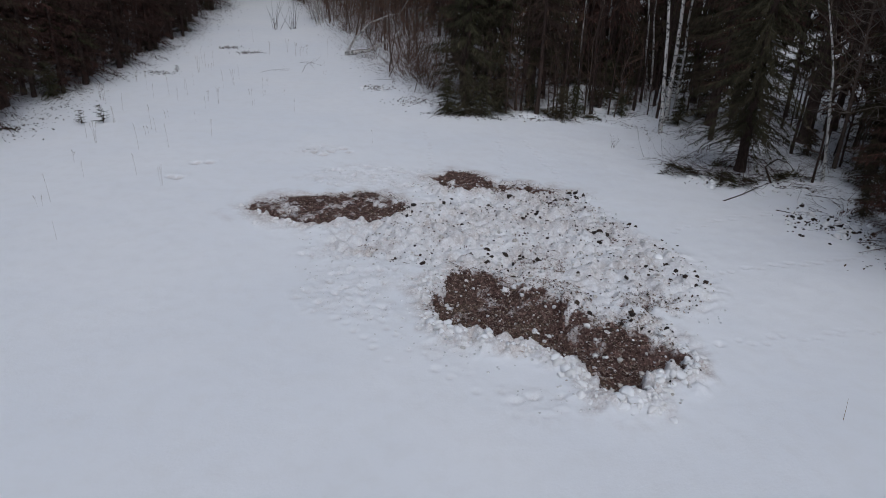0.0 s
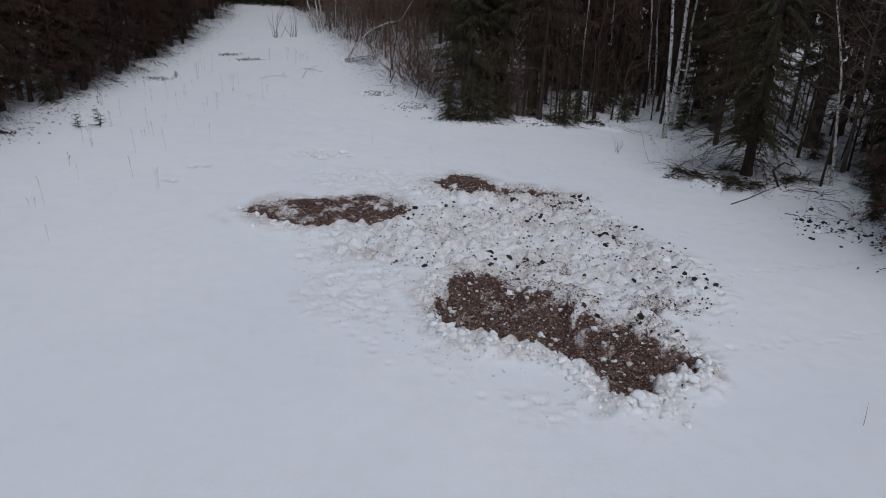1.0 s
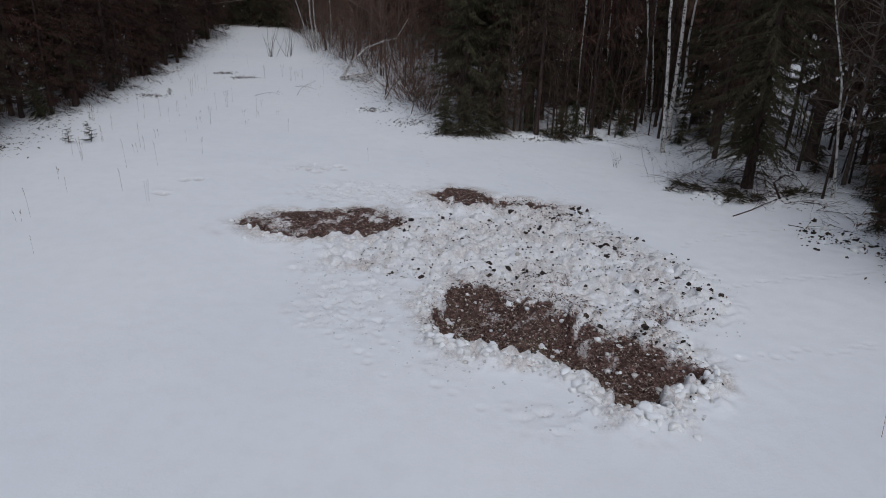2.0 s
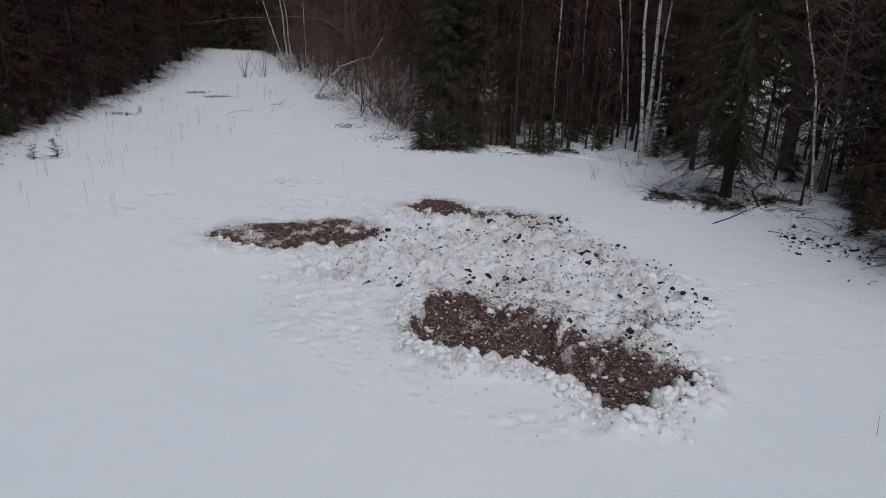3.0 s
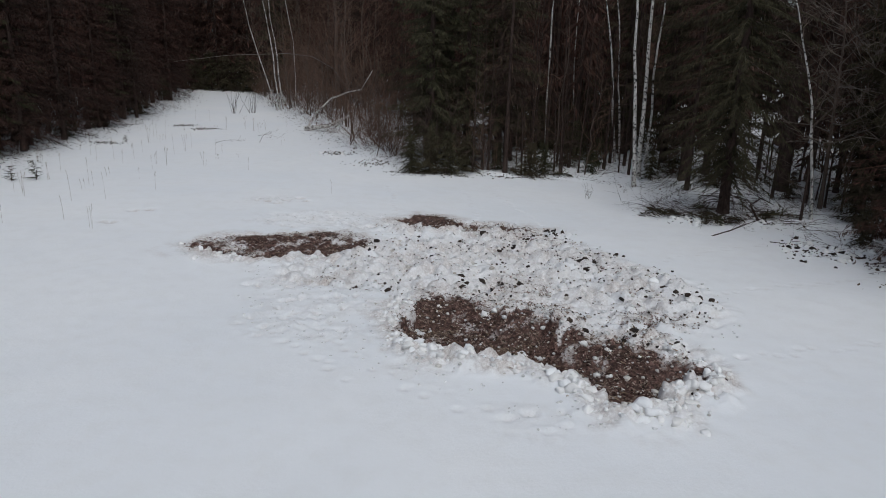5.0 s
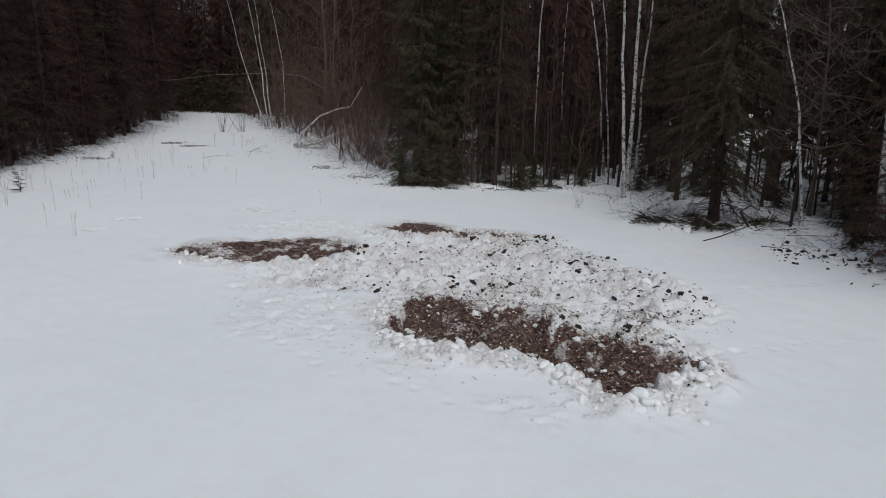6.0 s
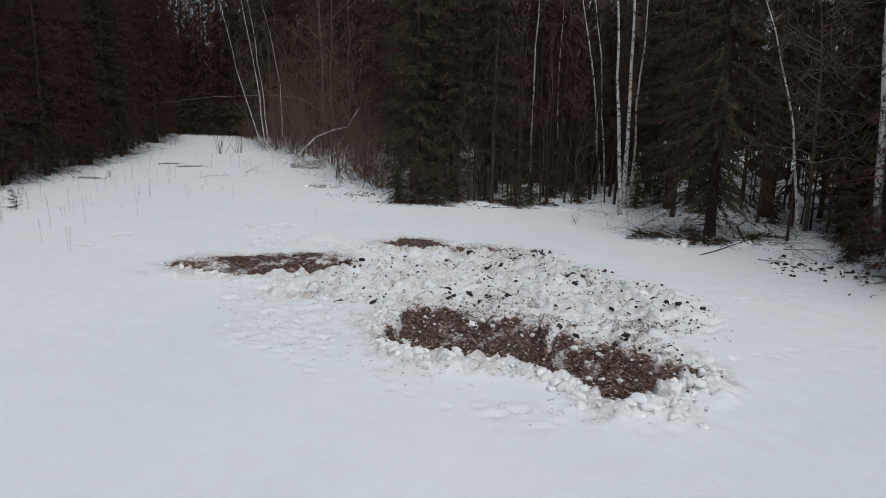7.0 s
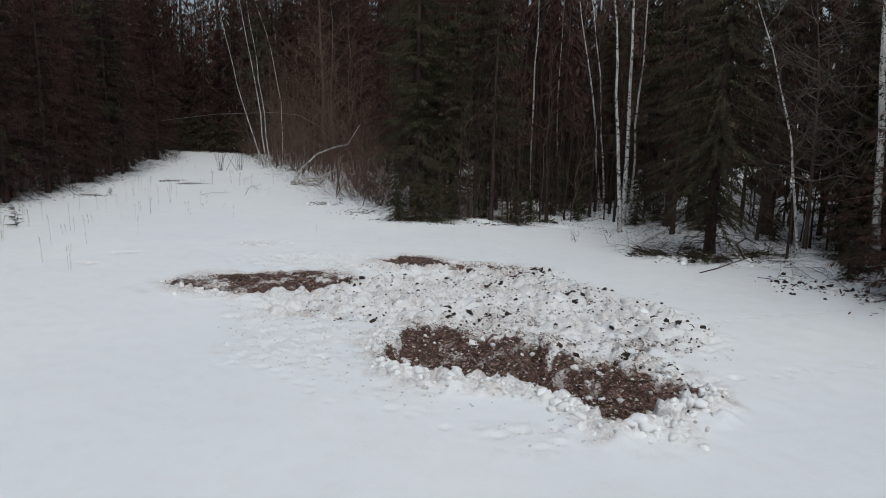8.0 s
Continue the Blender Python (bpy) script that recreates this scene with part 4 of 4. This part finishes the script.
# ---- saplings and dry stalks on the open snow ----
sapling = spruce(331, 0.95, 0.40, 0.10, 0.17, 5, 7, 0.13, NEEDLES, 0, 0.014, 0.1, label="tiny green spruce sapling standing in snow")
sapling["group"] = "saplings in the clearing"
put(sapling, -16.3, 33.6)
place(sapling, -17.2, 33.3, 100, 0.78)
place(sapling, -16.6, 45.2, 40, 0.5)


def stalk(seed, height, count):
    rng, b = random.Random(seed), Buf()
    for _ in range(count):
        a, h = rng.uniform(0, 6.283), height * rng.uniform(0.7, 1.0)
        u = Vector((math.cos(a), math.sin(a), 0)) * rng.uniform(0.03, 0.16) * h
        o = Vector((rng.uniform(-0.1, 0.1), rng.uniform(-0.1, 0.1), -0.05)) * (count > 1)
        b.tube([o, o + u * 0.3 + Vector((0, 0, h * 0.5)), o + u + Vector((0, 0, h))], [0.0044, 0.0032, 0.0016], 3)
        for k in range(4):
            q = o + u * (0.7 + 0.07 * k) + Vector((0, 0, h * (0.72 + 0.07 * k)))
            e = rng.uniform(0, 6.283)
            b.tube([q, q + Vector((math.cos(e) * 0.04, math.sin(e) * 0.04, 0.06))], [0.006, 0.003], 3)
    return tagged(b.make("dry_stalk", STRAW), "thin dry straw-coloured weed stalk standing in snow", "plant", "dry stalks in the clearing")


STALKS = [stalk(341, 1.3, 1), stalk(342, 0.9, 1), stalk(343, 1.1, 3), stalk(344, 0.6, 2)]
put(STALKS[0], -11.8, 29.9), put(STALKS[1], -10.5, 31.9), put(STALKS[2], -15.2, 30.5), put(STALKS[3], -13.6, 34.7)
for k, (x, y) in enumerate(((-13.0, 29.6), (-13.8, 26.1), (-11.9, 26.5), (-10.5, 25.3), (-15.4, 30.8), (-13.5, 31.8), (-13.6, 32.7), (-13.2, 32.2), (-12.2, 36.6), (-11.8, 37.7), (-12.6, 41.4),
                            (-10.6, 39.7), (-9.9, 39.7), (-14.5, 41.9), (-14.6, 40.6), (-15.2, 45.3), (-15.3, 46.8), (-14.8, 46.2), (-16.7, 40.4), (-15.7, 38.7), (-16.3, 36.0), (-15.8, 33.7),
                            (-15.9, 31.0), (-15.0, 27.9), (-15.1, 39.4), (-14.2, 38.2), (-14.1, 39.5), (-12.3, 42.2), (-12.3, 43.7), (-14.0, 23.1), (-13.8, 23.5), (-12.0, 20.3), (-3.0, 31.8))):
    place(STALKS[(0, 1, 1, 2, 0, 3)[k % 6]], x, y, 73 * k, random.Random(k).uniform(0.75, 1.15))
rng = random.Random(35)
for _ in range(30):
    place(rng.choice(STALKS), rng.uniform(-19, -7), rng.uniform(34, 58), rng.uniform(0, 360), rng.uniform(0.5, 1.0))


# ---- snow chunks, clods and crumbs of the rooted ground ----
def lump_mesh(name, seed, rough, mat, level=2, cuts=0):
    bm = bmesh.new()
    bmesh.ops.create_icosphere(bm, subdivisions=level, radius=1.0)
    o, rng = Vector((seed * 7.3, seed * 3.1, 0)), random.Random(seed)
    planes = [(Vector((rng.gauss(0, 1), rng.gauss(0, 1), rng.gauss(0, 0.8))).normalized(), rng.uniform(0.5, 0.8)) for _ in range(cuts)]
    for v in bm.verts:
        k = 1 + rough * noise.noise(v.co * 1.1 + o) + 0.6 * rough * noise.noise(v.co * 2.6 + o)
        p = Vector((v.co.x * k, v.co.y * k * 0.9, v.co.z * k * 0.8))
        for n, d in planes:
            p -= n * max(0.0, p.dot(n) - d)
        v.co = p + 0.05 * rough * noise.noise_vector(v.co * 5 + o)
    me = bpy.data.meshes.new(name)
    bm.to_mesh(me)
    bm.free()
    me.materials.append(mat)
    if rough < 0.7:
        me.shade_smooth()
    return me


CHUNKS = [lump_mesh("snow_chunk", k, 0.66, CHUNK, 2, 4) for k in range(10)]
CLODS = [lump_mesh("earth_clod", 20 + k, 0.9, CLOD, 1) for k in range(6)]


def lay(name, meshes, x, y, size, rng, label, category, group, sink=0.6):
    ob = new(name, rng.choice(meshes))
    s = size * 0.5
    ob.scale = (s * rng.uniform(0.8, 1.3), s * rng.uniform(0.8, 1.3), s * rng.uniform(0.7, 1.1))
    ob.rotation_euler = (rng.uniform(-0.5, 0.5), rng.uniform(-0.5, 0.5), rng.uniform(0, 6.28))
    ob.location = (x, y, ground_z(x, y) + s * (0.75 - sink))
    tagged(ob, label, category, group)


def rim_points(parts, rng, count, lo, hi, keep=lambda x, y: True):
    """Places whose distance from a pit's edge lies between lo and hi."""
    xs = [p[0] for p in parts]
    ys = [p[1] for p in parts]
    out = []
    while len(out) < count:
        x, y = rng.uniform(min(xs) - 3, max(xs) + 3), rng.uniform(min(ys) - 3, max(ys) + 3)
        if lo < float(blobs(np.array(x), np.array(y), parts)) < hi and keep(x, y):
            out.append((x, y))
    return out


rng = random.Random(41)
near_rim = lambda x, y: y < 18.0 - 0.62 * x + 0.9 or x > 5.6
CH = ("lump of packed snow thrown up beside the pit", "snow", "snow chunks round the pits")
for x, y in rim_points(PIT_MAIN, rng, 190, 0.0, 0.42, near_rim):
    lay("snow_chunk", CHUNKS, x, y, 0.10 + 0.22 * rng.random() ** 1.8, rng, *CH, 0.85)
for x, y in rim_points(PIT_MAIN, rng, 22, 0.2, 0.6, lambda x, y: x > 3.4 and y < 14.8):
    lay("snow_chunk", CHUNKS, x, y, rng.uniform(0.10, 0.26), rng, *CH, 1.0)
for x, y in rim_points(PIT_MAIN, rng, 12, -0.8, -0.05, lambda x, y: x > 2.6):
    lay("snow_chunk", CHUNKS, x, y, rng.uniform(0.08, 0.2), rng, "dirty snow lump lying on bared earth", "snow", "snow chunks round the pits")
for x, y in rim_points(PIT_WEST, rng, 26, 0.05, 0.6, lambda x, y: y < 23.6):
    lay("snow_chunk", CHUNKS, x, y, 0.08 + 0.16 * rng.random() ** 1.5, rng, *CH, 0.85)
for x, y, s in ((5.3, 12.15, 0.25), (5.05, 12.35, 0.16), (3.1, 13.7, 0.24), (1.0, 18.6, 0.2), (2.4, 18.2, 0.24), (2.15, 18.15, 0.26), (7.7, 18.3, 0.26), (7.2, 20.2, 0.3)):
    lay("snow_chunk", CHUNKS, x, y, s, rng, *CH, 0.8)

for x, y, n in ((11.9, 28.7, 12), (13.6, 28.3, 10), (14.1, 23.8, 22), (11.9, 28.3, 10), (-3.6, 42.6, 8), (14.6, 22.4, 10)):
    for _ in range(n):
        lay("snow_chunk", CHUNKS, rng.gauss(x, 0.7), rng.gauss(y, 0.7), rng.uniform(0.12, 0.34), rng, "lump of snow pushed up among clods and branches", "snow", "snow lumps at the forest edge", 0.8)

CL = ("dark clod of frozen earth lying on snow", "earth clod", "earth clods on the snow")
rng = random.Random(43)
spots = []
while len(spots) < 125:
    cx, cy = rng.uniform(-1.5, 8.3), rng.uniform(16, 27)
    if rng.random() > 0.15 + 0.14 * max(0.0, cx) + 0.06 * max(0.0, cy - 20):
        continue
    for _ in range(rng.randint(1, 8)):
        x, y = rng.gauss(cx, 0.32), rng.gauss(cy, 0.38)
        if float(blobs(np.array(x), np.array(y), CHURN[:7])) < -0.1 and float(blobs(np.array(x), np.array(y), PIT_MAIN)) > 0.1:
            spots.append((x, y))
for x, y in spots:
    lay("earth_clod", CLODS, x, y, (0.06 + 0.13 * rng.random() ** 1.6) * (1.4 if rng.random() < 0.06 else 1), rng, *CL)
for cx, cy, rx, ry in CLOD_SPOTS:
    knots = [(rng.gauss(cx, 0.5 * rx), rng.gauss(cy, 0.5 * ry)) for _ in range(3)]
    for _ in range(10 if cy < 30 else 0):
        kx, ky = rng.choice(knots)
        lay("earth_clod", CLODS, rng.gauss(kx, 0.24 * rx), rng.gauss(ky, 0.24 * ry), 0.05 + 0.16 * rng.random() ** 2, rng, *CL)
for cx, cy, n in ((5.2, 16.1, 18), (-2.8, 24.6, 14), (6.7, 19.4, 9), (7.8, 21.2, 6), (6.6, 22.8, 8), (5.3, 25.4, 16), (4.6, 25.0, 10), (3.9, 25.3, 8), (2.1, 19.3, 7), (-0.1, 20.0, 5), (0.6, 22.5, 7), (3.6, 23.6, 4),
                  (7.9, 18.7, 4), (-0.5, 22.9, 4), (2.4, 24.6, 8), (13.7, 24.2, 26), (14.4, 23.2, 22), (14.8, 22.0, 16), (12.6, 28.4, 14), (13.8, 27.9, 10)):
    w = 0.3 if cx < 10 else 0.55
    for _ in range(n):
        lay("earth_clod", CLODS, rng.gauss(cx, w), rng.gauss(cy, w), 0.06 + 0.14 * rng.random() ** 2, rng, *CL)


def ico():
    bm = bmesh.new()
    bmesh.ops.create_icosphere(bm, subdivisions=1, radius=1.0)
    out = [tuple(v.co) for v in bm.verts], [tuple(v.index for v in f.verts) for f in bm.faces]
    bm.free()
    return out


ICO_V, ICO_F = ico()


def crumbs(name, count, size, mat, rng, pick, flat, label, lift=0.35, slim=1.0):
    """Countless small pieces as one mass: bent flakes or little lumps."""
    b, spots = Buf(), pick if isinstance(pick, list) else [pick() for _ in range(count)]
    zs = sampled([p[0] for p in spots], [p[1] for p in spots]).tolist()
    for (x, y), z in zip(spots, zs):
        s, o = size * rng.uniform(0.5, 1.5), len(b.v)
        a = rng.uniform(0, 6.283)
        c, n = math.cos(a) * s, math.sin(a) * s
        w = slim * rng.uniform(0.15, 0.5) if flat else rng.uniform(0.6, 1.0)
        t = rng.uniform(0.0, 0.7) * s
        if flat:
            b.v += [(x - c, y - n, z + 0.01), (x + n * w, y - c * w, z + 0.02 + t * 0.6), (x + c, y + n, z + 0.02 + t), (x - n * w, y + c * w, z + 0.02 + t * 0.2)]
            b.f.append((o, o + 1, o + 2, o + 3))
        else:
            k = [s * rng.uniform(0.55, 1.0) for _ in range(12)]
            b.v += [(x + p[0] * q, y + p[1] * q, z + (p[2] * 0.7 + lift) * q) for p, q in zip(ICO_V, k)]
            b.f += [(o + i, o + j, o + m) for i, j, m in ICO_F]
    tagged(b.make(name, mat, smooth=not flat), label, "debris", kind="stuff")


def picker(parts, seed, lo, hi, bias=0.0):
    rng = random.Random(seed)
    xs, ys = [p[0] for p in parts], [p[1] for p in parts]

    def pick():
        while True:
            x, y = rng.uniform(min(xs) - 3.5, max(xs) + 3.5), rng.uniform(min(ys) - 4.5, max(ys) + 4.5)
            d = float(blobs(np.array(x), np.array(y), parts))
            if lo < d < hi and (d < 0 or rng.random() > bias):
                return x, y
    return pick


def bared(parts, seed, count, power=1.0):
    """Places strewn over a pit, the closer the barer the earth."""
    nr, out = np.random.RandomState(seed), []
    xs, ys = [p[0] for p in parts], [p[1] for p in parts]
    while len(out) < count:
        x, y = nr.uniform(min(xs) - 2.5, max(xs) + 2.5, 4000), nr.uniform(min(ys) - 2.5, max(ys) + 2.5, 4000)
        keep = nr.rand(4000) < np.clip(sampled(x, y, "earth") * 1.2 - 0.12, 0, 1) ** power
        out += list(zip(x[keep].tolist(), y[keep].tolist()))
    return out[:count]


rng = random.Random(47)
for k, (parts, n) in enumerate(((PIT_MAIN, 9500), (PIT_WEST, 3600), (PIT_NORTH, 2000))):
    crumbs("leaf_litter", n, 0.036, LITTER, rng, bared(parts, 50 + k, n), True, "brown and straw-coloured leaf litter on bared earth")
    crumbs("straw_litter", n // 22, 0.07, STRAW, rng, bared(parts, 55 + k, n // 22), True, "dry straw stems strewn over bared earth", slim=0.3)
    crumbs("snow_crumbs", n // 9, 0.03, PITCRUMB, rng, bared(parts, 60 + k, n // 9, 0.35), False, "small dirty snow crumbs in the dug pit")
crumbs("earth_crumbs", 560, 0.034, CRUMB, rng, picker(CHURN[:8], 71, -3, -0.05, 0.5), False, "dark earth crumbs thrown over churned snow")
crumbs("snow_crumbs", 900, 0.042, SNOWCRUMB, rng, picker(CHURN[:8], 72, -3, 0.4, 0.4), False, "dirty crumbs of churned snow")


def edge_pick(seed):
    rng = random.Random(seed)

    def pick():
        while True:
            y = rng.uniform(18, 92)
            x = rng.choice((float(np.interp(y, EDGE_Y, EDGE_X)) + rng.gauss(0.6, 0.9), float(np.interp(y, WEST_Y, WEST_X)) - rng.gauss(0.4, 0.8)))
            if y > 30 or x > 0:
                return x, y
    return pick


crumbs("forest_litter", 6000, 0.07, CRUMB, rng, edge_pick(81), True, "dark needles and twigs strewn at the forest edge")
crumbs("leaf_litter", 900, 0.045, LITTER, rng, picker(CHURN[:8], 73, -3, 0.1, 0.5), True, "brown litter flakes strewn over churned snow")
for k, (cx, cy, rx, ry) in enumerate(CLOD_SPOTS):
    crumbs("earth_crumbs", 70 if cy < 30 else 110, 0.036 if cy < 30 else 0.042, CRUMB, rng, lambda: (rng.gauss(cx, 0.6 * rx), rng.gauss(cy, 0.4 * ry)), False, "scattered dark earth crumbs on snow")
crumbs("snow_lumps", 260, 0.09, SNOWCRUMB, rng, picker(CHURN[:8], 74, -3, -0.2, 0.6), False, "rounded lumps of churned dirty snow", 0.0)
crumbs("snow_lumps", 160, 0.07, SNOWCRUMB, rng, picker(PIT_MAIN, 75, 0.0, 0.55, 0.0), False, "rounded lumps of snow heaped round the pit", -0.25)
crumbs("snow_crumbs", 600, 0.035, CLEANCRUMB, rng, picker(TRODDEN, 76, -3, -0.2, 0.6), False, "small crumbs of trampled snow", 0.0)
